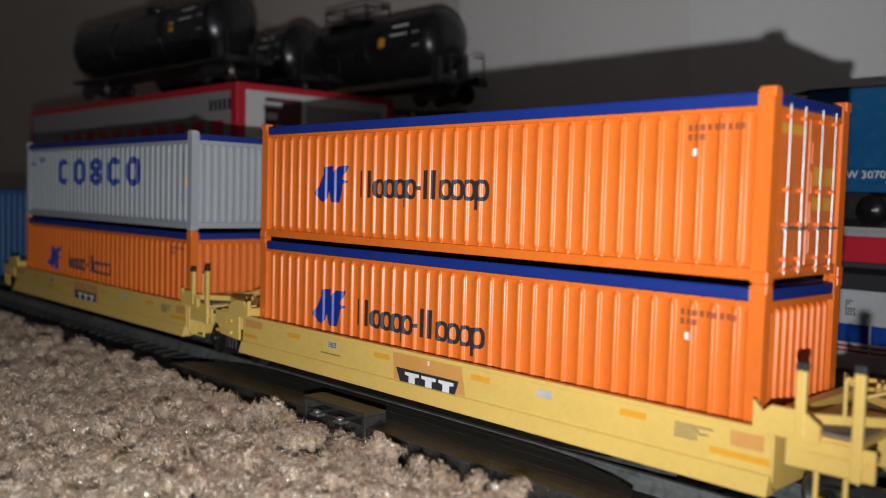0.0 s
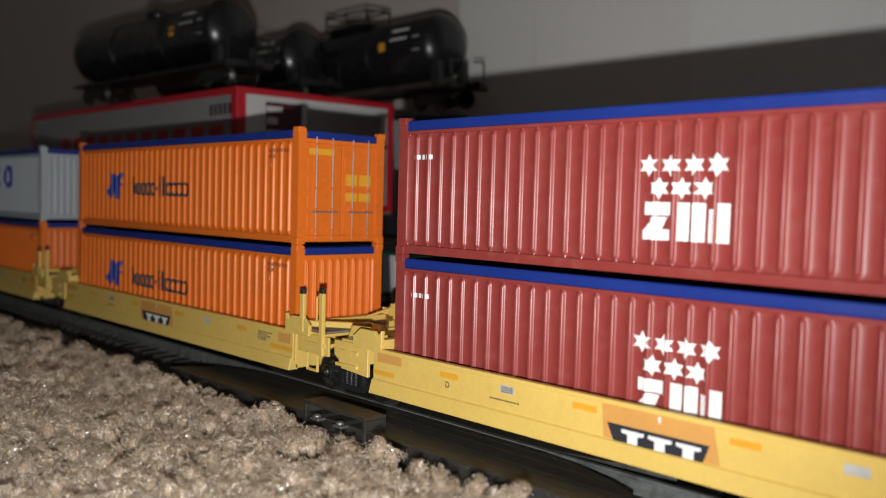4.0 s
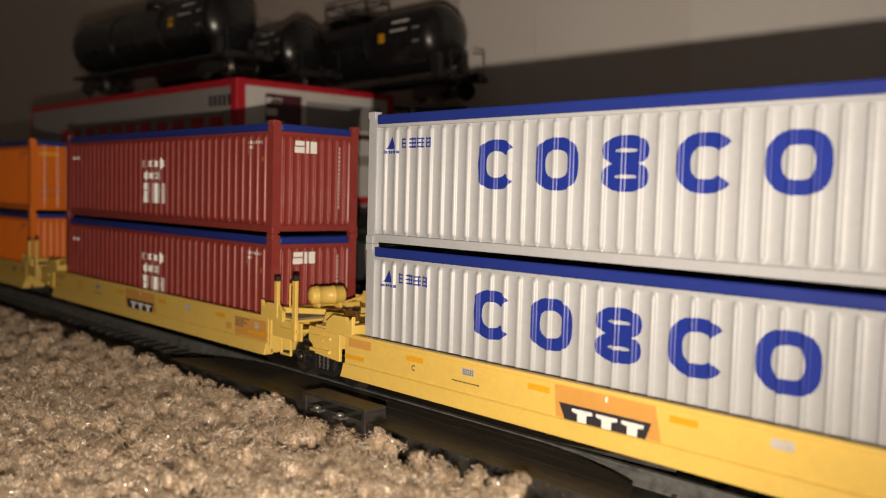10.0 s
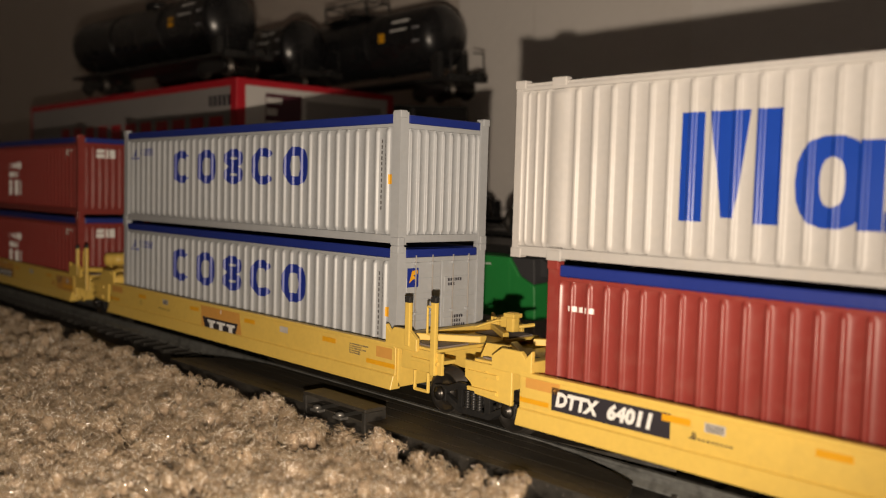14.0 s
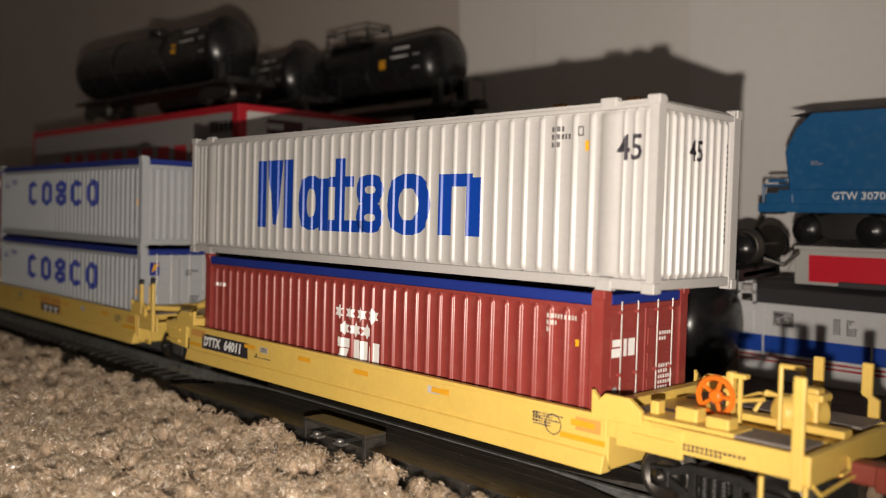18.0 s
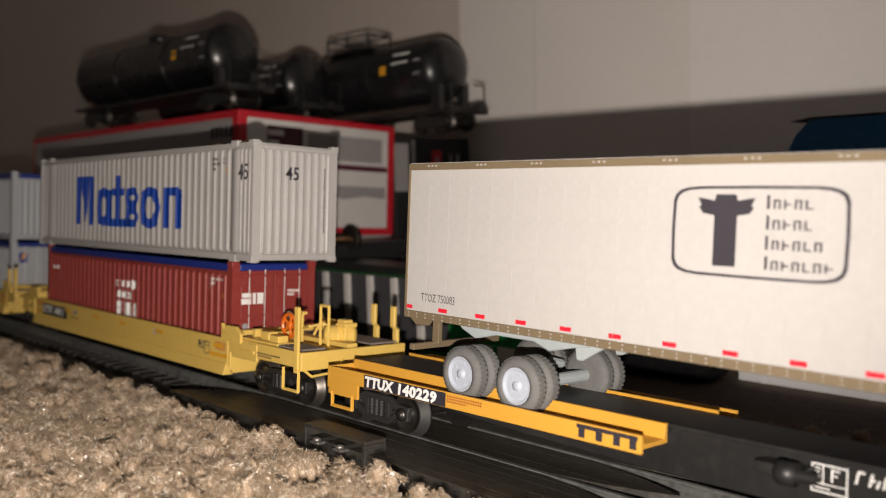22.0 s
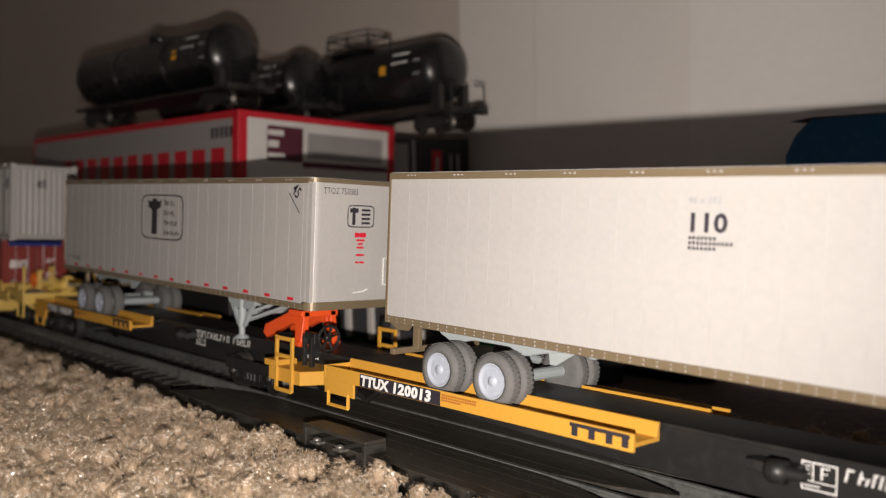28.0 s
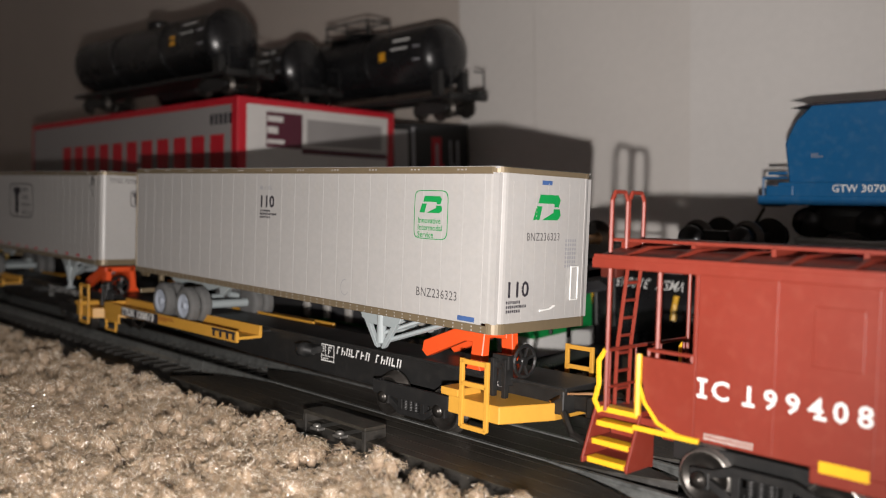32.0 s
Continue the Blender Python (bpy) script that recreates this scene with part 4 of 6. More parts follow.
    for xx in (77.4, 80.6):
        box(bm, xx - .5, xx + .5, -10.2, -9.0, 10.2, 18.2, .12)
    box(bm, 76.8, 81.4, -9.6, -7.6, 16.0, 19.0, .3)
    box(bm, 78.0, 80.0, -9.0, -6.4, 12.4, 16.4, .2)
    for k in range(4):
        cyl(bm, (77.2 + k * 1.2, -10.0, 16.8 + (k % 2)), (77.2 + k * 1.2, -9.4, 16.8 + (k % 2)), .4, n=8)
    stand = part("brake_stand", bm, BLACK, t)
    bm = B()
    ring_pts = [(82.0, -5.4 + math.cos(i * math.pi / 10) * 3.2, 17.6 + math.sin(i * math.pi / 10) * 3.2) for i in range(21)]
    tube(bm, ring_pts, .4)
    for i in range(6):
        tube(bm, [(81.6, -5.4, 17.6), ring_pts[i * 3 + 1]], .32)
    lathe(bm, (80.8, -5.4, 17.6), (1, 0, 0), [(0, .9), (.6, 1.1), (1.4, .8)], 12)
    part("handwheel", bm, BLACK, stand, "black spoked handwheel")
    bm = B()
    lathe(bm, (8.8, -9.6, 11.0), (1, 0, 0), [(0, 1.4), (.6, 1.9), (3.2, 1.9), (3.4, 1.0), (6.2, .9)], 14)
    box(bm, 5, 13, -9, -4, 10.0, 11.8, .2)
    part("brake_cylinder", bm, BLACK, t)
    bm = B()
    box(bm, 89, 98, -1.7, 1.7, 8.8, 12.2, .5)
    prism(bm, [(96, -2.8), (100, -3.4), (101.4, -1.4), (99.6, -.2), (101, 2.6), (97.4, 3.4), (96, 2.0)], "z", 8.2, 12.2, .3)
    part("coupler", bm, DARKSTEEL, t)
    bm = B()
    tube(bm, [(92, -5, 9), (95, -6, 5.4), (98, -5.4, 4.0), (101, -4.4, 6.4)], .7)
    part("air_hose", bm, DARKSTEEL, t)
    bm = B()
    tube(bm, [(90.2, -7, 11), (91.2, -4, 12.4), (97.5, -1, 13.0)], .35)
    part("uncoupling_lever", bm, BRASS, t, "copper-coloured uncoupling lever")
    # lettering
    mark(rect(B(), -83.8, -57.4, 10.5, 13.4), "number_panel", INK, t, ("-y", 16.62))
    mark(flat_text("TTUX", 3.1, 1.16, .1, .055), "reporting_mark", WHITEINK, t, ("-y", 16.68), (-83.5, 10.9))
    mark(flat_text(number, 3.1, 1.24, .1, .055, 1.1), "car_number", WHITEINK, t, ("-y", 16.68), (-72.7, 10.9))
    mark(small_print((16, 16, 9), 0, 0, .36, .4), "data_print", DIMINK, t, ("-y", 16.64), (-57, 12.7))
    bm = B()
    rect(bm, -11, 0, 12.6, 13.3)
    for k in (-10.6, -7.4, -4.2, -1.4):
        rect(bm, k, k + 1.2, 11.0, 12.6)
    mark(stretch(bm, 1.15, 1), "owner_mark", INK, t, ("-y", 16.62), (-11.6, 0))
    bm = strokes(B(), 0, 0, [(1.45, k) for k in (1, 2, 2, 1, 1, 1, 2, 0, 1, 2, 2, 1, 2)], 2.0, .42, .2, .5)
    mark(bm, "owner_word", WHITEINK, t, ("-y", 5.24), (18.9, 10.5), label="row of slanted white strokes")
    bm = B()
    for r in ((0, 5.6, 0, .28), (0, 5.6, 4.2, 4.48), (0, .28, 0, 4.48), (5.32, 5.6, 0, 4.48), (0, 5.6, 1.3, 1.5), (1.7, 1.95, 1.5, 4.2),
              (.6, 1.5, 3.6, 3.85), (.6, 1.3, 3.0, 3.25), (.6, 1.4, 2.4, 2.65), (3.0, 3.35, 1.9, 3.9), (3.35, 4.4, 3.6, 3.9), (3.35, 4.1, 2.8, 3.05), (.5, 3.0, .6, .85)):
        rect(bm, *r)
    mark(bm, "data_box", WHITEINK, t, ("-y", 5.24), (12.4, 8.0))
    mark(small_print((5,), 0, 0, .9, .7), "small_print", WHITEINK, t, ("-y", 5.24), (72.5, 11.4))
    truck(t, 54.0, 18.4, mat=BLACK, beam=True)
    if first:
        # front truck and treads blackened, standing in for the dark under the deck
        truck(t, -86, 18.4, me=SHADED33, mat=MATTE)
    return t


def trailer(x0, length, base, name_label, fill, feet=True):
    """A white van trailer whose rear stands over the wheel deck; x0 its rear along the train."""
    t = thing("van_trailer", name_label, "trailer", "trailers on the train")
    tip = pose(0, 0, 0, 0, .76, 0)
    MOVERS.append((t, x0, Matrix.Translation((0, 0, (base + 2.1) * U)) @ tip))
    hw, h = 14.85, 33.2
    bm = B()
    box(bm, .4, length - .4, -hw + .07, hw - .07, 2.0, h - 1.4)
    # rounded nose corners
    part("body", bm, WHITE, t)
    for s in (-1, 1):
        n = 26 if length > 158 else 25
        w = (length - 4.6) / n
        bm = B()
        box(bm, .02, w - .02, min(s * (hw - .3), s * (hw - .02)), max(s * (hw - .3), s * (hw - .02)), 1.5, h - 1.3, .02)
        sheet_me = mesh_of(bm, WHITE, "side_sheet")
        for i in range(n):
            part("side_sheet", sheet_me, None, t).location.x = (.6 + i * w) * U
        bm = B()
        for i in range(n):
            a = .6 + i * w
            for k in range(30):
                z = 2.6 + k * (h - 4.6) / 29
                box(bm, a - .1, a + .1, min(s * (hw - .1), s * (hw + .05)), max(s * (hw - .1), s * (hw + .05)), z - .1, z + .1)
        tagged(part("rivets", bm, WHITE, t), kind="stuff")
        bm = B()
        box(bm, 0, length - 2, s * hw - .2, s * hw + .2, h - 1.6, h - .2, .1)
        part("top_rail", bm, BRONZE, t, "bronze-brown top rail")
        bm = B()
        box(bm, 0, length - 2, s * hw - .25, s * hw + .25, 0, 1.6, .12)
        rail = part("bottom_rail", bm, BRONZE, t, "bronze-brown bottom rail with rivets")
        bm = B()
        for i in range(60):
            xx = 1.5 + i * (length - 5) / 59
            for z in (.4, 1.15):
                box(bm, xx - .12, xx + .12, min(s * (hw + .2), s * (hw + .33)), max(s * (hw + .2), s * (hw + .33)), z - .12, z + .12)
        tagged(part("rivets", bm, WHITE, rail), kind="stuff")
        bm = B()
        for i in range(11):
            xx = 6 + i * (length - 12) / 10.4
            for k in range(3):
                box(bm, xx + k * 1.1, xx + k * 1.1 + .45, min(s * (hw + .1), s * (hw + .28)), max(s * (hw + .1), s * (hw + .28)), h - .9, h - .62)
        tagged(part("roof_rivets", bm, WHITE, t), kind="stuff")
        # nose corner, rounded
        bm = B()
        pts = [(length - 2.4, s * (hw - 2.4)), (length - 2.4, s * hw)]
        pts += [(length - 2.4 + 2.4 * math.sin(a * math.pi / 12), s * (hw - 2.4 + 2.4 * math.cos(a * math.pi / 12))) for a in range(1, 7)]
        prism(bm, pts, "z", 2.1, h - 1.2)
        part("nose_corner", bm, WHITE, t)
        bm = B()
        pts = [(length - 2.4, s * (hw - 2.4)), (length - 2.4, s * (hw + .2))]
        pts += [(length - 2.4 + 2.6 * math.sin(a * math.pi / 12), s * (hw - 2.4 + 2.6 * math.cos(a * math.pi / 12))) for a in range(1, 7)]
        part("nose_rail_corner", prism(bm, pts, "z", 0, 2.15), BRONZE, t)
        part("nose_rail_corner", prism(B(), pts, "z", h - 1.3, h - .2), BRONZE, t)
    bm = B()
    box(bm, length - 1.0, length - .12, -hw + 2.3, hw - 2.3, 2.1, h - 1.2)
    part("nose_panel", bm, WHITE, t)
    bm = B()
    for j in range(7):
        y = -hw + 4.2 + j * (2 * hw - 8.4) / 6
        for k in range(34):
            z = 3 + k * (h - 6) / 33
            box(bm, length - .2, length - .03, y - .14, y + .14, z - .1, z + .1)
    tagged(part("nose_rivets", bm, WHITE, t), kind="stuff")
    bm = B()
    part("nose_rail", box(bm, length - 1.0, length + .15, -hw + 2.4, hw - 2.4, 0, 2.1, .1), BRONZE, t)
    part("nose_rail", box(B(), length - 1.0, length + .1, -hw + 2.4, hw - 2.4, h - 1.3, h - .2, .1), BRONZE, t)
    bm = B()
    box(bm, .2, length - .6, -hw, hw, h - .5, h - .05, .12)
    part("roof", bm, WHITE, t)
    bm = B()
    box(bm, -.25, .5, -hw - .1, hw + .1, .2, h - .2, .15)
    part("rear_frame", bm, BRONZE, t)
    bm = B()
    tube(bm, [(length + .2, 8.2, 6), (length + .2, 8.2, 13), (length + .2, 10.6, 13), (length + .2, 10.6, 6), (length + .2, 8.2, 6)], .18)
    tube(bm, [(length + .2, -1.6, 4.2), (length + .2, 1.4, 4.4), (length + .2, 3.0, 5.0)], .25)
    part("air_connection", bm, WHITEINK, t)
    # running gear
    ax = (17.0, 32.1)
    wz = 17.7 - (base + 2.1) - .2
    bm = B()
    for s in (-1, 1):
        prism(bm, [(8, 0), (46, 0), (44, -1.6), (40, -2.2), (34, -3.6), (30, -2.2), (20, -2.2), (14, -3.6), (10, -2.0)], "y", s * 6.4 - .9, s * 6.4 + .9, .2)
        prism(bm, [(40, -1.0), (47, 0), (49, 0), (42, -4.4), (40.6, -4.4)], "y", s * 6.4 - .7, s * 6.4 + .7, .2)
    for y in (-9, 9):
        cyl(bm, (24.5, y, wz + 1.2), (24.5, y * .6, wz + 2), 1.0, n=10)
    part("bogie_frame", bm, UNDER, t, "pale grey axle frame")
    for a in ax:
        bm = B()
        cyl(bm, (a, -13.5, wz), (a, 13.5, wz), 1.3, n=12)
        part("axle", bm, UNDER, t)
        for s in (-1, 1):
            bm = B()
            for o in (0, 3.9):
                y = s * (14.6 - o)
                lathe(bm, (a, y, wz), (0, -s, 0), [(1.6, 3.3), (.1, 3.6), (0, 4.4), (.5, 5.3), (1.1, 5.55), (2.4, 5.55), (3.0, 5.3), (3.4, 4.4), (3.45, 3.0)], 32)
                for k in range(36):
                    an = k * math.pi / 18
                    for yo in (.75, 2.0):
                        q = Matrix.Translation(vec(a + math.cos(an) * 5.55, y - s * (yo + .35), wz + math.sin(an) * 5.55)) @ Matrix.Rotation(-an, 4, "Y") @ Matrix.Diagonal((.14 * U, .7 * U, .5 * U, 1))
                        bmesh.ops.create_cube(bm, size=1.0, matrix=q)
            ty = part("tyre", bm, TYRE, t, "grey rubber twin tyre")
            bm = B()
            lathe(bm, (a, s * 14.5, wz), (0, -s, 0), [(0, .25), (.1, .9), (.7, 1.1), (.8, 2.7), (.1, 3.2), (.05, 3.62), (.6, 3.66)], 24)
            for k in range(5):
                an = k * 2 * math.pi / 5
                cyl(bm, (a + math.cos(an) * 2.0, s * 13.6, wz + math.sin(an) * 2.2), (a + math.cos(an) * 2.0, s * 14.1, wz + math.sin(an) * 2.2), .3, n=6)
            part("rim", bm, RIM, ty, "pale blue-grey wheel rim")
    bm = B()
    box(bm, 1.0, 3.0, -7.4, -6.2, -6.4, .2, .15)
    box(bm, 1.0, 3.0, 6.2, 7.4, -6.4, .2, .15)
    box(bm, .6, 2.0, -13.8, 13.8, -7.2, -5.8, .2)
    prism(bm, [(.2, -.1), (7, -.1), (6, -1.4), (2.2, -1.6)], "y", -13.6, -12.8, .1)
    part("rear_bumper", bm, BRONZE, t)
    # landing legs
    lx = 119.0
    for s in (-1, 1):
        bm = B()
        cyl(bm, (lx, s * 9.4, -8.8 if feet else -7.4), (lx, s * 9.4, 0), 1.15, n=16)
        part("landing_leg", bm, UNDER, t, "pale grey landing leg")
        if feet:
            bm = B()
            cyl(bm, (lx, s * 9.4, -11.2), (lx, s * 9.4, -8.6), .85, n=14)
            cyl(bm, (lx, s * 9.4, -11.0), (lx, s * 9.4, -11.9), 1.4, 2.2, 14)
            part("leg_foot", bm, UNDER, t)
        bm = B()
        prism(bm, [(lx - 7.8, .2), (lx + 7.8, .2), (lx + 6.8, -2.2), (lx + 4.0, -3.4), (lx - 4.0, -3.4), (lx - 6.8, -2.2)], "y", s * 9.4 - .6, s * 9.4 + .6, .15)
        for q in (-1, 1):
            prism(bm, [(lx + q * 6.6, -1.6), (lx + q * 4.8, -1.6), (lx + q * .6, -8.4), (lx + q * .9, -8.8), (lx + q * 1.8, -8.4)], "y", s * 9.4 - .55, s * 9.4 + .55, .1)
        tube(bm, [(lx, s * 9.4, -7.4), (lx + 18, s * 6.4, -1.2)], .6)
        tube(bm, [(lx, s * 9.4, -5.4), (lx + 10, s * 4, -1.0)], .5)
        part("leg_brace", bm, UNDER, t)
    bm = B()
    tube(bm, [(lx, -9.4, -5), (lx, 9.4, -5)], .6)
    tube(bm, [(lx, -9.4, -1), (lx, 9.4, -7)], .45)
    part("cross_brace", bm, UNDER, t)
    F = ("-y", hw)
    N = ("+x", length - .1)
    fill(t, F, N, length, h)
    return t


def red_dashes(t, F, N, L, h):
    bm = B()
    for i in range(15):
        rect(bm, -.2 + i * 149.5 / 14, 2.4 + i * 149.5 / 14, 2.0, 2.8)
    mark(bm, "red_reflector", REDINK, t, F)
    bm = B()
    ring(bm, 0, 0, 12.6, 8.6, .5, 24, power=.28)
    poly(bm, [(-8.6, 6.4), (-8.0, 4.9), (-8.4, 4.6), (-7.8, 3.4), (-6.0, 3.0), (-6.0, -6.6), (-2.6, -6.6), (-2.6, 3.0), (-.8, 3.4), (-.2, 4.6), (-.6, 4.9), (0, 6.4), (-2.6, 5.8), (-2.8, 7.0), (-5.8, 7.0), (-6.0, 5.8)])
    for i, n in enumerate((5, 5, 6, 7)):
        z = 4.4 - i * 3.7
        rect(bm, 1.6, 2.0, z, z + 2.5)
        strokes(bm, 2.5, z, [(1.0, 2 - j % 2) for j in range(n - 1)], 1.7, .3, 0, .42)
    mark(stretch(bm, 1.12, .82), "owner_sign", INK, t, ("-y", hw_of(F)), (78.8, 21.2), label="black-framed sign with a dark upright figure and bars")
    mark(flat_text("TTOZ 750083", 2.4, .72, 0, .004), "trailer_number", SOFTINK, t, F, (5.0, 3.9))
    mark(flat_text("45", 4.6, .72), "length_number", INK, t, F, (L - 9.2, 29.6), turn=-42)
    mark(rect(B(), 0, 7.0, 0, .3), "number_line", INK, t, F, (L - 10.4, 29.0), turn=-46)
    mark(flat_text("TTOZ 750083", 2.3, .8, 0, .004), "trailer_number", SOFTINK, t, N, (-11.6, h - 4.0))
    bm = B()
    ring(bm, 0, 0, 4.4, 2.9, .3, 20, power=.3)
    rect(bm, -2.8, -1.8, -2.2, 2.2)
    rect(bm, -3.6, -.9, .9, 2.0)
    for i in range(4):
        rect(bm, .2, 3.0, 1.3 - i * 1.1, 1.9 - i * 1.1)
    mark(bm, "owner_sign", INK, t, N, (0.4, h - 9.4))
    bm = rect(B(), -1.8, 1.8, -.6, .6)
    for i, w in enumerate((1.4, .8, 1.1, 0, 1.3, 0, 1.4)):
        if w:
            rect(bm, -w, w, -1.6 - i * .95, -1.1 - i * .95)
    mark(bm, "red_notice", REDINK, t, N, (.4, h - 14.2))


def hw_of(F):
    return F[1] + .02


def green_marks(t, F, N, L, h):
    mark(flat_text("48 x 102", 1.5, 1.1), "size_print", GREYINK, t, F, (73.8, 27.4))
    mark(flat_text("110", 4.2, 1.15, 0, .03), "height_number", INK, t, F, (73.6, 22.9))
    mark(small_print((7, 11, 7), 0, 0, .55, .46), "small_print", INK, t, F, (74.2, 21.6))
    mark(stretch(ring(B(), 0, 0, 6.2, 7.6, .24, 24, power=.28), .84, .68), "owner_frame", GREENINK, t, F, (140.2, 23.0), label="green rounded outline")
    for i, word in enumerate(("Innovative", "Intermodal", "Service")):
        mark(flat_text(word, 1.75, .98, 0, .012), "slogan_print", GREENINK, t, F, (136.2, 21.2 - i * 1.5))
    def letters(s):
        b = poly(B(), [(-4.4 * s, -2.2 * s), (-3.4 * s, .6 * s), (-1.6 * s, .6 * s), (-2.4 * s, -2.2 * s)])
        poly(b, [(-3.0 * s, 1.2 * s), (-2.4 * s, 3.0 * s), (3.4 * s, 3.0 * s), (4.2 * s, 2.0 * s), (3.6 * s, .5 * s), (2.2 * s, .5 * s), (2.2 * s, 1.2 * s)])
        poly(b, [(-1.6 * s, -2.2 * s), (2.0 * s, -.6 * s), (2.0 * s, .1 * s), (4.0 * s, .1 * s), (4.4 * s, -1.2 * s), (3.4 * s, -2.2 * s)])
        return b
    mark(stretch(letters(.8), 1.0, .85), "owner_mark", GREENINK, t, ("-y", hw_of(F)), (140.2, 24.9), label="green slanted block mark")
    mark(flat_text("BNZ236323", 2.7, .85, 0, .004, 1.12), "trailer_number", SOFTINK, t, F, (136.4, 5.7))
    mark(rect(B(), 0, 4.8, 0, 1.0), "sticker", material("steel_blue_sticker", (.06, .12, .3), .4), t, F, (149.2, 1.9))
    mark(rect(B(), -1.6, 1.6, 0, .9), "sticker", bpy.data.materials["steel_blue_sticker"], t, N, (-.5, h - 3.2))
    mark(letters(1.0), "owner_mark", GREENINK, t, N, (-.2, h - 8.2), label="green slanted block mark")
    mark(flat_text("BNZ236323", 2.3, .85, 0, .004, 1.12), "trailer_number", SOFTINK, t, N, (-6.4, h - 14.6))
    mark(flat_text("110", 4.4, 1.1, 0, .02), "height_number", INK, t, N, (-12.2, h * .22))
    mark(small_print((7, 10, 7), 0, 0, .6, .4), "small_print", INK, t, N, (-11.8, h * .18))
    mark(small_print((5,) * 7, 0, 0, .6, .5), "small_print", GREYINK, t, N, (6.2, h * .55))
    mark(ring(B(), 0, 0, 1.5, 1.9, .15, 20, a0=70, a1=330), "worn_decal", GREYINK, t, F, (111.5, 5.0))


f = spine_car(SPINE["f"], "140229", True)
g = spine_car(SPINE["g"], "120013", False)
trailer(567.4, 159.0, 25.4, "white van trailer with bronze rails and a black framed sign", red_dashes)
trailer(755.4, 159.6, 23.6, "white van trailer with bronze rails and green slanted marks", green_marks, False)


# ---------------- caboose ----------------
def caboose(x):
    t = thing("caboose", "oxide-red bay caboose with yellow steps and white number", "train car")
    MOVERS.append((t, x, Matrix.Identity(4)))
    bm = B()
    box(bm, 17.4, 118, -14.6, 14.6, 12.0, 40.0, .25)
    box(bm, 36, 118, -14.2, 14.2, 9.6, 12.6, .25)
    part("body", bm, BROWNRED, t)
    for s in (-1, 1):
        bm = B()
        for xx in (17.2, 30.3, 44.7, 60, 76, 92, 117):
            box(bm, xx - .3, xx + .3, s * 14.6 - .12, s * 14.6 + .12, 12.2, 39.6, .08)
        part("seam", bm, BROWNRED, t)
        bm = B()
        box(bm, 36, 43.2, s * 14.6 - .15, s * 14.6 + .15, 26.6, 35.4, .12)
        part("plated_window", bm, BROWNRED, t)
        # porch side with a cut-out
        bm = B()
        prism(bm, [(17.4, 12.2), (17.4, 24.2), (7.6, 24.2), (7.6, 20.5), (8.4, 16.8), (11, 13.8), (14.4, 12.4)], "y", s * 14.4 - .3, s * 14.4 + .3, .1)
        part("porch_side", bm, BROWNRED, t)
        bm = B()
        tube(bm, [(7.1, s * 14.9, 24.6), (7.1, s * 14.9, 14.2)], .55)
        tube(bm, [(7.3, s * 14.9, 19.4), (8.4, s * 14.9, 16.6), (11, s * 14.9, 13.6), (14.4, s * 14.9, 12.3), (18, s * 14.9, 11.9)], .35)
        box(bm, 6.4, 18.6, s * 14.9 - .3, s * 14.9 + .3, 11.6, 12.5, .1)
        part("grab_rail", bm, SAFETY, t, "bright yellow grab rail")
        bm = B()
        tube(bm, [(-1.4, s * 13.6, 13), (-2.6, s * 13.6, 15), (-1.8, s * 13.6, 18), (-2.0, s * 13.6, 22), (-.6, s * 13.6, 24.2)], .5)
        part("grab_rail", bm, SAFETY, t, "bright yellow grab rail")
        for i, z in enumerate((5.6, 8.6, 11.6, 13.9)):
            bm = B()
            box(bm, -2.4 + i * .3, 6.6, min(s * (16.8 - i * 1.2), s * 9), max(s * (16.8 - i * 1.2), s * 9), z - .9, z, .1)
            step = part("step", bm, BROWNRED, t)
            bm = B()
            yy = s * (17.0 - i * 1.2)
            box(bm, -1.4, 6.1, min(yy, yy - s * 2.6), max(yy, yy - s * 2.6), z - .8, z + .15, .08)
            part("step_edge", bm, SAFETY, step, "yellow step edge")
        bm = B()
        prism(bm, [(-2.6, 4.2), (6.8, 4.2), (6.8, 13.6), (-1.2, 13.6)], "y", s * 9.2 - .3, s * 9.2 + .3, .1)
        part("step_back", bm, BROWNRED, t)
        for sx in (-2.5, 6.6):
            bm = B()
            prism(bm, [(s * 17.0, 4.4), (s * 17.0, 5.4), (s * 13.2, 14.4), (s * 9, 14.4), (s * 9, 4.4)], "x", sx - .25, sx + .25, .1)
            part("step_side", bm, BROWNRED, t)
        # porch posts
        for px in (-.4, 9.6):
            bm = B()
            tube(bm, [(px, s * 13.4, 13.4), (px, s * 13.4, 39)], .42)
            part("porch_post", bm, BROWNRED, t)
        bm = B()
        tube(bm, [(8.6, s * 14.3, 24.4), (8.6, s * 14.3, 25.4), (16.6, s * 14.3, 25.4), (16.6, s * 14.3, 24.4)], .35)
        part("side_rail", bm, BROWNRED, t)
    bm = B()
    box(bm, -2.4, 18, -13.2, 13.2, 12.2, 13.5, .2)
    part("porch_floor", bm, BROWNRED, t)
    # end railing and ladder
    bm = B()
    for y in (-12.4, -4, 4, 12.4):
        tube(bm, [(-.6, y, 13.2), (-.6, y, 24.0)], .32)
    tube(bm, [(-.6, -13, 24.0), (-.6, 13, 24.0)], .38)
    tube(bm, [(-.6, -13, 17.4), (-.6, 13, 17.4)], .3)
    part("end_railing", bm, BROWNRED, t)
    bm = B()
    for y in (-9.6, -5.4):
        tube(bm, [(-1.2, y, 11), (-1.0, y, 24), (.6, y, 38.4)], .38)
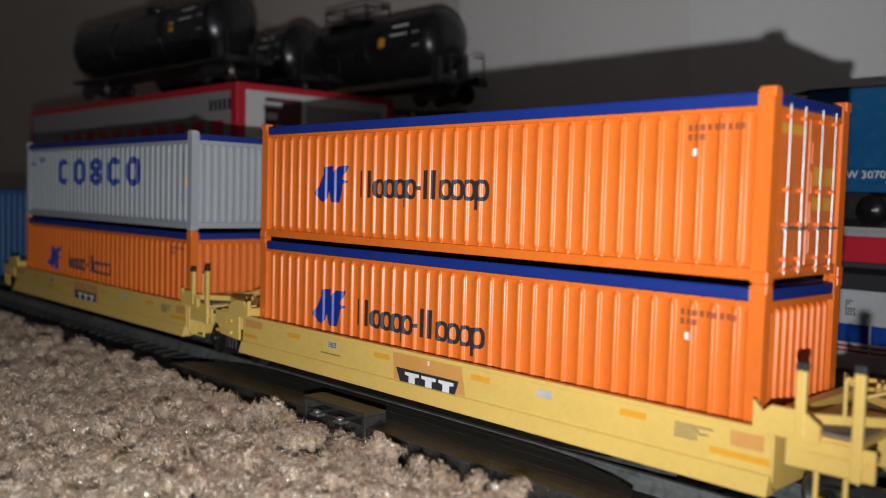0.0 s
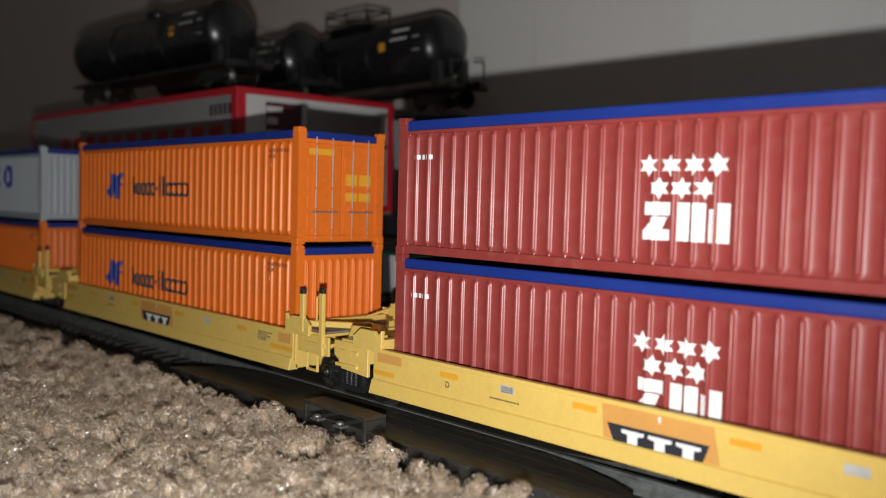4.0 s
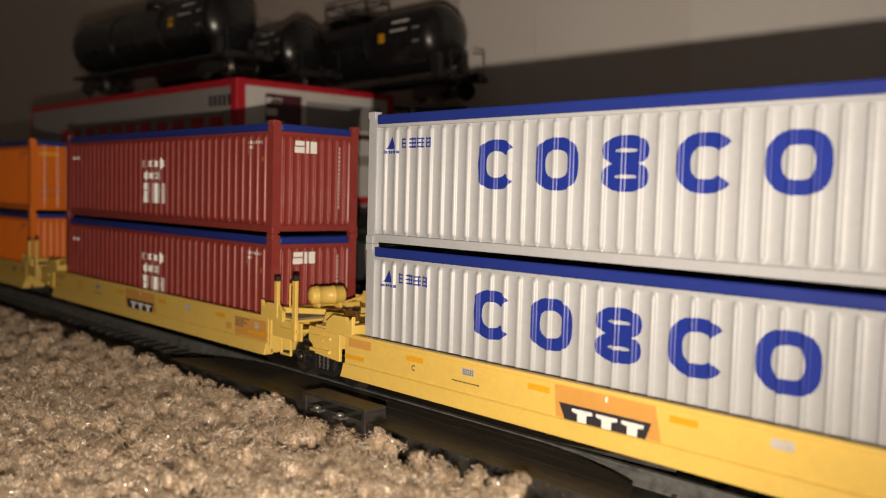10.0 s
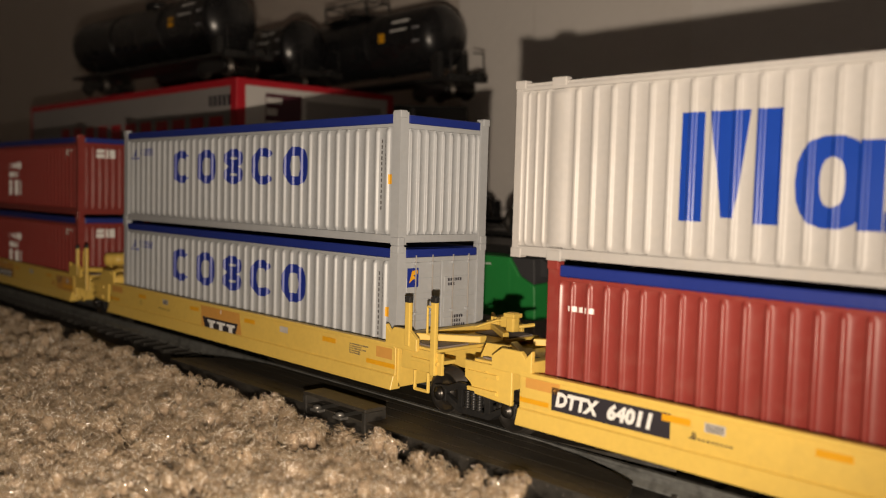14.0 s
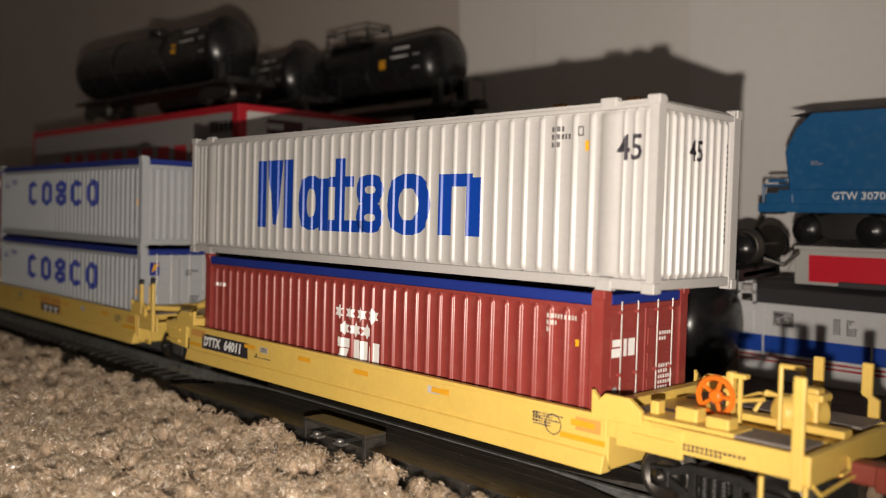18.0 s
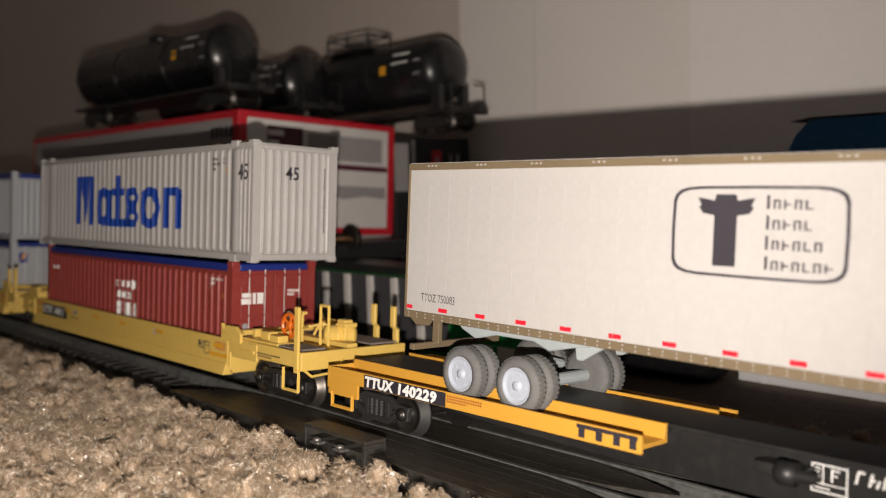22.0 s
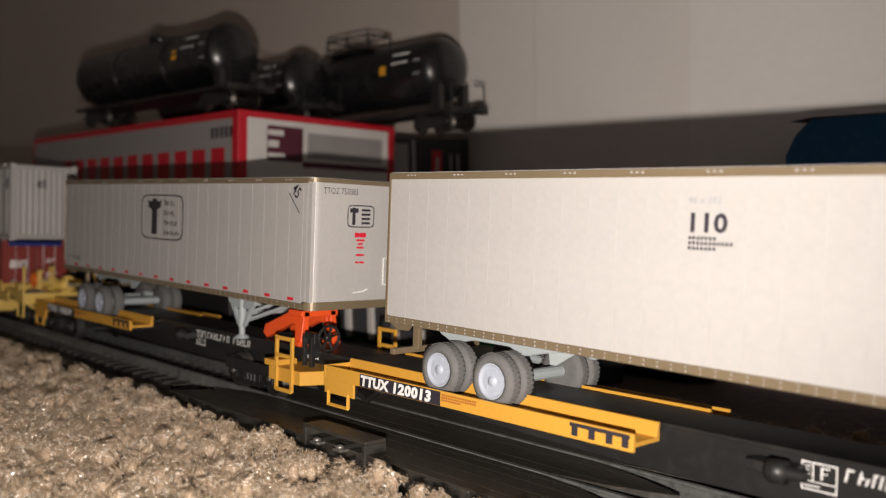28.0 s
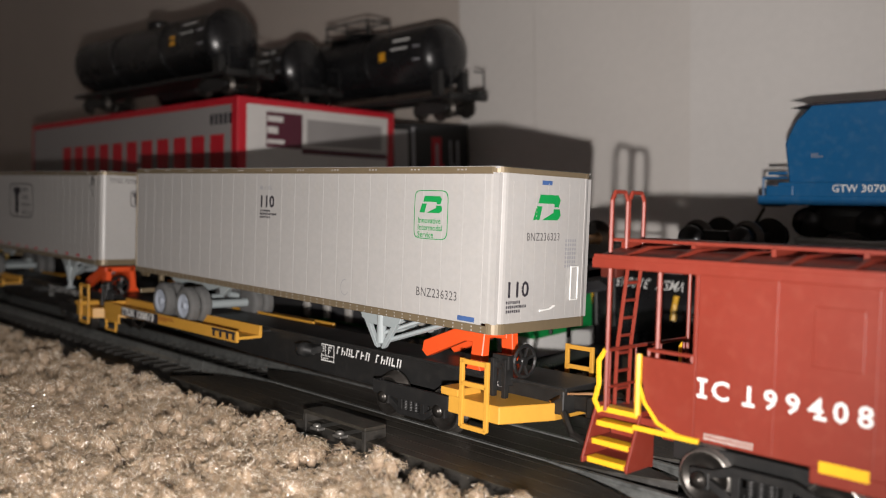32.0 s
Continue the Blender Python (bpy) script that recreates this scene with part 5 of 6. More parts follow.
    for k in range(8):
        z = 13.4 + k * 3.2
        tube(bm, [(-1.1 + max(0, z - 24) * .11, -9.6, z), (-1.1 + max(0, z - 24) * .11, -5.4, z)], .3)
    part("ladder", bm, BROWNRED, t)
    bm = B()
    lathe(bm, (-1.4, 3.2, 20.6), (1, 0, 0), [(0, .6), (.2, 2.6), (.5, 2.9), (.9, 2.6), (1.0, .8)], 16)
    tube(bm, [(-.6, 3.2, 20.6), (-.6, 3.2, 36)], .3)
    part("brake_wheel", bm, BROWNRED, t)
    # roof with ribs
    bm = B()
    prism(bm, [(-15.9, 38.6), (-15.9, 40.4), (-8, 41.9), (8, 41.9), (15.9, 40.4), (15.9, 38.6)], "x", -2.6, 122, .15)
    roof = part("roof", bm, BROWNRED, t)
    bm = B()
    for k in range(13):
        xx = 3 + k * 9.4
        prism(bm, [(-15.9, 40.4), (-15.9, 40.9), (-8, 42.5), (8, 42.5), (15.9, 40.9), (15.9, 40.4), (8, 41.8), (-8, 41.8)], "x", xx, xx + .9, .05)
    tagged(part("roof_ribs", bm, BROWNRED, roof), kind="stuff")
    bm = B()
    for y in (-5, 5):
        box(bm, -4.4, 122, y - 2.2, y + 2.2, 43.0, 43.6, .1)
    for k in range(9):
        box(bm, -2 + k * 14, -1.2 + k * 14, -8, 8, 41.7, 43.1)
    part("running_board", bm, BROWNRED, roof)
    bm = B()
    box(bm, -2.0, 118, -16.2, -15.8, 40.2, 41.0, .1)
    part("eave_rail", bm, BROWNRED, roof)
    bm = B()
    for y0, y1 in ((-12.4, -7.6), (-7.2, -2.4)):
        tube(bm, [(-1.2, y0, 41), (-1.2, y0, 50.4), (-1.2, y0 + .9, 51.9), (-1.2, y1 - .9, 51.9), (-1.2, y1, 50.4), (-1.2, y1, 41)], .38)
    part("roof_grab_iron", bm, BROWNRED, roof)
    bm = B()
    box(bm, 17.2, 17.6, -11, 11, 13, 37)
    part("end_wall", bm, BROWNRED, t)
    bm = B()
    box(bm, 16.9, 17.4, -3.6, 3.6, 13, 32, .15)
    part("end_door", bm, BROWNRED, t)
    bm = B()
    box(bm, 10, 118, -8, 8, 6.4, 9.6, .2)
    part("underframe", bm, BLACK, t)
    bm = B()
    box(bm, -9.5, 0, -1.7, 1.7, 8.8, 12.0, .4)
    prism(bm, [(-8, -2.8), (-12, -3.4), (-13.2, -1.4), (-11.6, -.2), (-13, 2.6), (-9.4, 3.4), (-8, 2.0)], "z", 8.2, 12.2, .3)
    part("coupler", bm, DARKSTEEL, t)
    face = ("-y", 14.7)
    for body, x0 in (("I", 18.2), ("C", 20.3), ("1", 25.5), ("9", 28.9), ("9", 32.3), ("4", 35.7), ("0", 39.2), ("8", 42.6)):
        mark(flat_text(body, 4.2, 1.08, 0, .018), "car_number" if body.isdigit() else "reporting_mark", WHITEINK, t, face, (x0, 19.3))
    serifs = B()
    for x0, x1, z in ((17.9, 19.7, 19.2), (17.9, 19.7, 21.85), (25.6, 27.6, 19.2), (36.6, 38.4, 19.2)):
        rect(serifs, x0, x1, z - .1, z + .45)
    mark(serifs, "serif", WHITEINK, t, ("-y", 14.72))
    mark(small_print((15, 15), 0, 0, .4, .36), "small_print", PALEINK, t, ("-y", 14.62), (19.4, 13.2))
    mark(rect(B(), 0, 7, 0, 1.7), "yellow_panel", SAFETY, t, ("-y", 14.75), (37.6, 11.6))
    truck(t, 27.4, 21.0, me=BRIGHT33)
    truck(t, 100, 22.0, me=BRIGHT33)


caboose(941.0)


# ---------------- track ----------------
TRK = track(0)
BED = material("black_roadbed_plastic", (0.028, 0.026, 0.023), 0.5, grain=.4, bump=.5, scale=700, dirt=(.07, .062, .05), dirt_amount=.4, specks=(.12, .11, .095))
GRAIN = material("black_wood_grained_plastic", (0.034, 0.030, 0.024), 0.5, grain=.5, bump=.4, scale=1300, along=.1, dirt=(.075, .066, .05), dirt_amount=.4, specks=(.16, .145, .12))
bm = B()
prism(bm, [(-38, -12.5), (-31, -11.4), (-22, -4.9), (-20.5, -4.2), (20.5, -4.2), (22, -4.9), (31, -11.4), (38, -12.5)], "x", -1200, 1200)
road = solid("roadbed", bm, BED, "black moulded plastic track bed with ties and a wood-grained rerailer", "track bed", kind="structure", m=TRK)
# ties with their spike heads, left out where the rerailer lies
bm = B()
box(bm, -1.25, 1.25, -15.2, 15.2, -4.6, -3.15, .1)
for y in (-8.25, 8.25):
    for q in (-1, 1):
        box(bm, -.45, .45, y + q * 1.25 - .35, y + q * 1.25 + .35, -3.2, -2.6, .08)
tie = mesh_of(bm, BED, "tie")
for k in range(72):
    x = -460 + 7.1 * k
    if not -224 < x < -79:
        part("tie", tie, None, road).location.x = x * U


# rerailer: grooved boards flush with the rail tops, with swept ends
def swept(y):
    """Ends along the track of the rerailer at a distance from the rail."""
    d = abs(y) - 9.0 if abs(y) > 8 else 7.0 - abs(y)
    reach = [0, 2.3, 5.0, 8.0, 13.0, 18.0]
    return (float(np.interp(d, reach, [-200, -209, -215, -219, -223, -225])), float(np.interp(d, reach, [-106, -94, -86, -80, -77.5, -77])))


def board(y0, y1, z0, z1):
    ys = [y0 + (y1 - y0) * i / 6 for i in range(7)]
    pts = [(swept(y)[1], y) for y in ys] + [(swept(y)[0], y) for y in reversed(ys)]
    return prism(B(), pts, "z", z0, z1)


for y0, y1 in ((-27, -9.1), (-7.0, 7.0), (9.1, 27)):
    part("rerailer_base", board(y0, y1, -9.0, -.55), BED, road)
for y0, y1 in ((-27, -24.4), (-24.2, -19.7), (-19.5, -15.0), (-14.8, -11.4), (-11.2, -9.1), (-7.0, -3.6), (-3.4, 3.4), (3.6, 7.0), (9.1, 13.4), (13.6, 18), (18.2, 27)):
    part("rerailer_board", board(y0, y1, -.6, -.22), GRAIN, road)
for y in (-8.25, 8.25):
    rail = thing("rail", "dull nickel-silver model rail on a black track bed", "rail", "rails", m=TRK)
    bm = B()
    prism(bm, [(y - 1.1, -3.2), (y + 1.1, -3.2), (y + 1.1, -2.8), (y + .3, -1.9), (y + .3, -.8), (y + .5, -.6), (y + .5, -.05), (y - .5, -.05), (y - .5, -.6), (y - .3, -.8), (y - .3, -1.9), (y - 1.1, -2.8)], "x", 0, 239.7)
    section = mesh_of(bm, RAILMETAL, "rail_section")
    for k in range(10):
        part("rail_section", section, None, rail).location.x = (-1200 + 240 * k) * U
# terminal socket on the bed's near side
term = thing("terminal_block", "black plastic power socket with two metal pins beside the track", "socket", m=track(-147.6))
bm = B()
box(bm, -12.9, 9.2, -27.4, -21.6, 1.7, 2.5, .2)
part("cover", bm, GRAIN, term)
for x in (-12.9, 8.1):
    bm = B()
    box(bm, x, x + 1.1, -27.4, -21.6, -5.0, 1.7, .15)
    part("cheek", bm, BED, term)
bm = B()
box(bm, -11.8, 8.1, -22.4, -21.6, -.3, 1.7)
part("back", bm, MATTE, term)
bm = B()
box(bm, -12.9, 9.2, -28.4, -27.05, -6.4, -2.6, .2)
part("sill", bm, BED, term)
for xx in (-6.6, 1.6):
    bm = B()
    box(bm, xx - 1.5, xx + 1.5, -29.0, -22.0, -.9, -.2, .3)
    lathe(bm, (xx, -28.0, -.2), (0, 0, 1), [(0, 1.0), (.5, .95), (.8, .5)], 12)
    part("pin", bm, DULLPIN, term, "dull metal pin")
for k, y in enumerate((-26.0, -29.0)):
    bm = B()
    tube(bm, [(-420, y, -9.6 - k * 1.2), (-60, y, -9.6 - k * 1.2)], .5)
    solid("track_cable", bm, MATTE, "thin black cable along the track bed", "cable", m=TRK)

# ---------------- floor and carpet ----------------
FLOOR = material("carpet_backing", (0.14, 0.105, 0.075), 0.95, grain=.4, bump=.8, scale=260)
bm = B()
box(bm, -1250, 1250, -700, 340, -40, 8)
solid("floor", bm, FLOOR, "beige carpet ground under the pile", "floor", kind="structure")


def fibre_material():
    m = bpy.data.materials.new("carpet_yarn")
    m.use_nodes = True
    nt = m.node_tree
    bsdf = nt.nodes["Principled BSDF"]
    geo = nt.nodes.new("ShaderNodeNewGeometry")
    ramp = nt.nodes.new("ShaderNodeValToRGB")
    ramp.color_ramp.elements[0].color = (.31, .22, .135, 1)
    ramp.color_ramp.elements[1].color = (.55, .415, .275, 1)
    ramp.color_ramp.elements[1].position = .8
    # near-white strands: glints on the pile put into the colour
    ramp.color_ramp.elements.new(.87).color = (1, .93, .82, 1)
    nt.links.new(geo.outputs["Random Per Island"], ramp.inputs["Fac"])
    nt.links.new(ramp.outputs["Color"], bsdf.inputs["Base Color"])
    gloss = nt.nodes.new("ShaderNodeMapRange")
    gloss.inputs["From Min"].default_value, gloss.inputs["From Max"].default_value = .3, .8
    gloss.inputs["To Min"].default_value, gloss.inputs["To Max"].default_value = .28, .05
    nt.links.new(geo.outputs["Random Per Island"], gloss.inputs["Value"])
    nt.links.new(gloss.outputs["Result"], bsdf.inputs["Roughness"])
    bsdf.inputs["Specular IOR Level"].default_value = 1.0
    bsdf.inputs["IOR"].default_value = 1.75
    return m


def pile(name, x0, x1, y0, y1, step, top, fibres, label, seed, inside):
    """Cut-pile tufts: soft balls of curled strands on a core. inside(x, y) bounds the patch."""
    rng = np.random.default_rng(seed)
    gx, gy = np.meshgrid(np.arange(x0, x1, step), np.arange(y0, y1, step * .88))
    gx = gx + (np.arange(gx.shape[0]) % 2)[:, None] * step * .5
    base = np.stack([gx.ravel(), gy.ravel()], 1)
    base = base + rng.normal(0, .2, base.shape) * step
    base = base[inside(base[:, 0], base[:, 1])]
    n, k = len(base), fibres
    N = n * k
    size = step * rng.uniform(.46, .70, n)
    height = top - size + rng.normal(0, 1.15, n)
    th = rng.uniform(0, 2 * np.pi, N)
    ph = np.arccos(rng.uniform(-.3, 1, N))
    d = np.stack([np.sin(ph) * np.cos(th), np.sin(ph) * np.sin(th), np.cos(ph)], 1)
    twist = np.repeat(rng.normal(0, 1, (n, 3)), k, 0)
    wob = 1 + .28 * np.sin(2.6 * (d * twist).sum(1) * 2 + np.repeat(rng.uniform(0, 6, n), k))
    R = (np.repeat(size, k) * wob)[:, None]
    c = np.concatenate([np.repeat(base, k, 0), np.repeat(height, k)[:, None]], 1)
    tang = np.cross(d, twist + rng.normal(0, .55, (N, 3)))
    tang /= np.linalg.norm(tang, axis=1)[:, None] + 1e-6
    bend = np.cross(d, tang) * rng.normal(0, .6, N)[:, None]
    reach = rng.uniform(.06, .19, N)[:, None] * np.where(rng.uniform(0, 1, N) < .035, 2.1, 1)[:, None]
    p0 = c + d * R * rng.uniform(.62, .95, N)[:, None]
    p1 = p0 + (d * rng.uniform(.25, .85, N)[:, None] + tang * .7) * R * reach
    p2 = p1 + (d * rng.uniform(-.5, .35, N)[:, None] + tang * .7 + bend) * R * reach
    sp = np.cross(tang, d) + rng.normal(0, .55, (N, 3))
    side = sp / (np.linalg.norm(sp, axis=1)[:, None] + 1e-6)
    w = rng.uniform(.02, .05, N)[:, None]
    V = np.stack([p0 - side * w, p0 + side * w, p1 + side * w, p1 - side * w, p2 + side * w * .5, p2 - side * w * .5], 1).reshape(-1, 3) * U
    F = (np.arange(N)[:, None, None] * 6 + np.array([[0, 1, 2, 3], [3, 2, 4, 5]])).reshape(-1, 4)
    # the yarn's core under the fuzz
    core = bmesh.new()
    bmesh.ops.create_icosphere(core, subdivisions=2, radius=1.0)
    cv, cf = np.array([v.co[:] for v in core.verts]), np.array([[v.index for v in f.verts] for f in core.faces])
    core.free()
    cw = 1 + .22 * np.sin(5 * cv[None] @ rng.normal(0, 1, (n, 3, 1)) + rng.uniform(0, 6, (n, 1, 1)))
    CV = (cv[None] * cw * (size * .52)[:, None, None] * np.array([1.05, 1.05, 1.6]) + np.concatenate([base, (height - size * .3)[:, None]], 1)[:, None]).reshape(-1, 3) * U
    CF = (cf[None] + (np.arange(n) * len(cv))[:, None, None]).reshape(-1, 3) + len(V)
    V = np.concatenate([V, CV])
    total = np.concatenate([np.full(len(F), 4), np.full(len(CF), 3)])
    loops = np.concatenate([F.ravel(), CF.ravel()])
    me = bpy.data.meshes.new(name)
    me.vertices.add(len(V))
    me.vertices.foreach_set("co", V.ravel())
    me.loops.add(len(loops))
    me.loops.foreach_set("vertex_index", loops)
    me.polygons.add(len(total))
    me.polygons.foreach_set("loop_start", np.concatenate([[0], np.cumsum(total)[:-1]]))
    me.polygons.foreach_set("loop_total", total)
    me.update(calc_edges=True)
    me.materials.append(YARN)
    me.materials.append(CORE)
    me.polygons.foreach_set("material_index", (total == 3).astype(np.int32))
    return tagged(new(name, me), label, "carpet", kind="stuff")


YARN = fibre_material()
CORE = material("carpet_yarn_core", (0.30, 0.22, 0.15), 0.85, grain=.3, bump=.6, scale=1400)


def near_patch(x, y):
    return (y > 26 - .305 * (x + 168)) & (y > 16 + .93 * (x + 168)) & (x > -366)


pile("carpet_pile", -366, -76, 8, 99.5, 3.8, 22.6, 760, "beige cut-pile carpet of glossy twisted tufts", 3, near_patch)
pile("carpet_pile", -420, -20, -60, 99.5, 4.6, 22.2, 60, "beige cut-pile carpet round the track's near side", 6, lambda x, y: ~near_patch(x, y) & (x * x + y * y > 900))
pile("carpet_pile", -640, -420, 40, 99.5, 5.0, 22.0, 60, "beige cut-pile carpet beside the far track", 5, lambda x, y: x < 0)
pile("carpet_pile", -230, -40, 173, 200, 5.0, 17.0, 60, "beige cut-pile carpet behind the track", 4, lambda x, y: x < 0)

# ---------------- walls ----------------
WALL = material("off_white_wall_paint", (0.88, 0.85, 0.82), 0.75, grain=.03, bump=.2, scale=300)
WALL_Y = 334
# slightly darker white for the two middle panels
WALLMID = material("off_white_wall_paint_mid", (0.84, 0.80, 0.76), 0.75, grain=.03, bump=.2, scale=300)
bm = B()
box(bm, -195.5, 1250, WALL_Y, WALL_Y + 60, 0, 900)
wall_north = solid("wall_north", bm, WALL, "off-white painted wall in panels", "wall", kind="structure")
# left stretch coloured darker to stand in for the torch falling off
WALLDIM = material("dimmed_wall_paint", (0.64, 0.57, 0.51), 0.75, grain=.03, bump=.2, scale=300)
for x0, x1, back, paint in ((-283, -195.5, 2, WALLMID), (-336, -283, 3.5, WALLMID), (-1250, -336, 5, WALLDIM)):
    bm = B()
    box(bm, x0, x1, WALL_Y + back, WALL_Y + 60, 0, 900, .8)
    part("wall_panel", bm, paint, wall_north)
# walls out of view; the south gap is added to admit fill from the right
for nm, a in (("wall_west", (-1310, -1250, -700, 394)), ("wall_east", (1250, 1310, -700, 394)), ("wall_south", (-1310, 150, -760, -700)), ("wall_south", (1050, 1310, -760, -700))):
    bm = B()
    box(bm, *a, 0, 900)
    solid(nm, bm, WALL, "off-white painted wall", "wall", kind="structure")
bm = B()
box(bm, -1310, 1310, -760, 394, 900, 940)
solid("ceiling", bm, WALL, "off-white ceiling", "ceiling", kind="structure")


# ---------------- things behind the track ----------------
def gz(z):
    return z + EYE_Z


def room(x, y, z, k=1.0):
    """A place seen from the camera's eye: millimetres from it, drawn in by k."""
    return Matrix.Translation((x * k * U, y * k * U, (z * k + EYE_Z) * U))


NEAR = 0.84
CARTONRED = material("red_card", (0.50, 0.012, 0.025), 0.45)
CARTONWHITE = material("white_card", (0.62, 0.60, 0.58), 0.5)
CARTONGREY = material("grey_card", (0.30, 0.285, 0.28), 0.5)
PLUM = material("plum_print", (0.085, 0.015, 0.03), 0.5)
DARKCARD = material("black_card", (0.012, 0.012, 0.013), 0.55)


def carton():
    t = thing("model_box", "red and white cardboard box with red lettering blocks, carrying tank cars", "box",
              m=room(-384.5, 226.3, -29, NEAR) @ pose(0, 0, 0, -3.4, 0, 0) @ Matrix.Scale(NEAR, 4))
    bm = B()
    box(bm, -285, 0, 0, 101, 0, 66, .6)
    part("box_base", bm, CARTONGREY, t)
    bm = B()
    box(bm, -286, .6, -.6, 101.6, 6, 68.4, .5)
    lid = part("box_lid", bm, CARTONRED, t, "red lid edge")
    mark(rect(B(), 4.5, 96.5, 10, 65), "end_label", CARTONWHITE, t, ("+x", .62))
    mark(rect(B(), 38, 96, 41.6, 44.6), "end_band", PLUM, t, ("+x", .70))
    mark(poly(B(), [(44, 28), (47, 33), (95, 33), (95, 26.5), (80, 27.5), (66, 25.5), (55, 27.2)]), "torn_patch", CARTONGREY, t, ("+x", .70))
    mark(rect(B(), 40, 46, 21, 22.4), "end_print", CARTONGREY, t, ("+x", .70))
    mark(rect(B(), 16, 38, 44, 62), "end_picture", PLUM, t, ("+x", .70))
    mark(rect(rect(rect(B(), 16.5, 26, 57, 60), 16.5, 23, 51, 54.5), 16.5, 27, 46, 48), "picture_block", CARTONWHITE, t, ("+x", .78))
    # upper part of the end label greyed: its shadow is put into the colour
    mark(rect(B(), 41, 92, 46.5, 60), "end_label_shaded", CARTONGREY, t, ("+x", .70))
    # the side label is greyer than the end one
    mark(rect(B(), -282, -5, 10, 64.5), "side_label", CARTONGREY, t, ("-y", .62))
    bm = B()
    for i in range(11):
        x = -12 - i * 20
        rect(bm, x - 14, x, 28, 50)
        if i % 2:
            rect(bm, x - 10, x - 4, 33, 45)
    mark(bm, "side_letters", CARTONRED, t, ("-y", .70), label="row of red letter blocks")
    mark(small_print((5,), -26, 55, 5.5, 3.0), "scale_mark", INK, t, ("-y", .74))
    return t


carton()
t = thing("black_model_box", "black cardboard box with a red round sign, under a tank car", "box", m=room(-384.5, 331, -58, NEAR) @ Matrix.Scale(NEAR, 4))
bm = B()
box(bm, -60, 0, 0, 62, 0, 86, .8)
part("box_body", bm, DARKCARD, t)
bm = rect(B(), 30, 38, 20, 78)
mark(bm, "sign_bar", CARTONRED, t, ("+x", .1))
mark(ring(B(), 34, 48, 11, 15, 10.6), "sign_disc", CARTONRED, t, ("+x", .05))
mark(rect(B(), 33, 35.5, 24, 74), "sign_words", GREYINK, t, ("+x", .2))
bm = rect(rect(rect(B(), 45, 46.5, 20, 76), 48, 49.5, 20, 62), 51, 53, 20, 76)
mark(bm, "edge_print", GREYINK, t, ("+x", .1))
mark(rect(B(), 14, 16.5, 2, 84), "edge_line", GREYINK, t, ("+x", .1))
mark(rect(B(), 0, 11, 54, 82), "pale_label", CARTONGREY, t, ("+x", .1))
bm = B()
box(bm, -620, -300, 172, 330, 8, gz(-29 * NEAR) - .6, .8)
solid("black_box", bm, DARKCARD, "long black box under the red and white one", "box")
bm = B()
box(bm, -385, -318, 276, 330, 8, gz(-58 * NEAR) - .4, .8)
solid("black_box", bm, DARKCARD, "low black box under another black box", "box")

TANKBLACK = material("glossy_black_tank_paint", (0.012, 0.012, 0.013), 0.28, grain=.2, dirt=(.05, .05, .05), dirt_amount=.2)


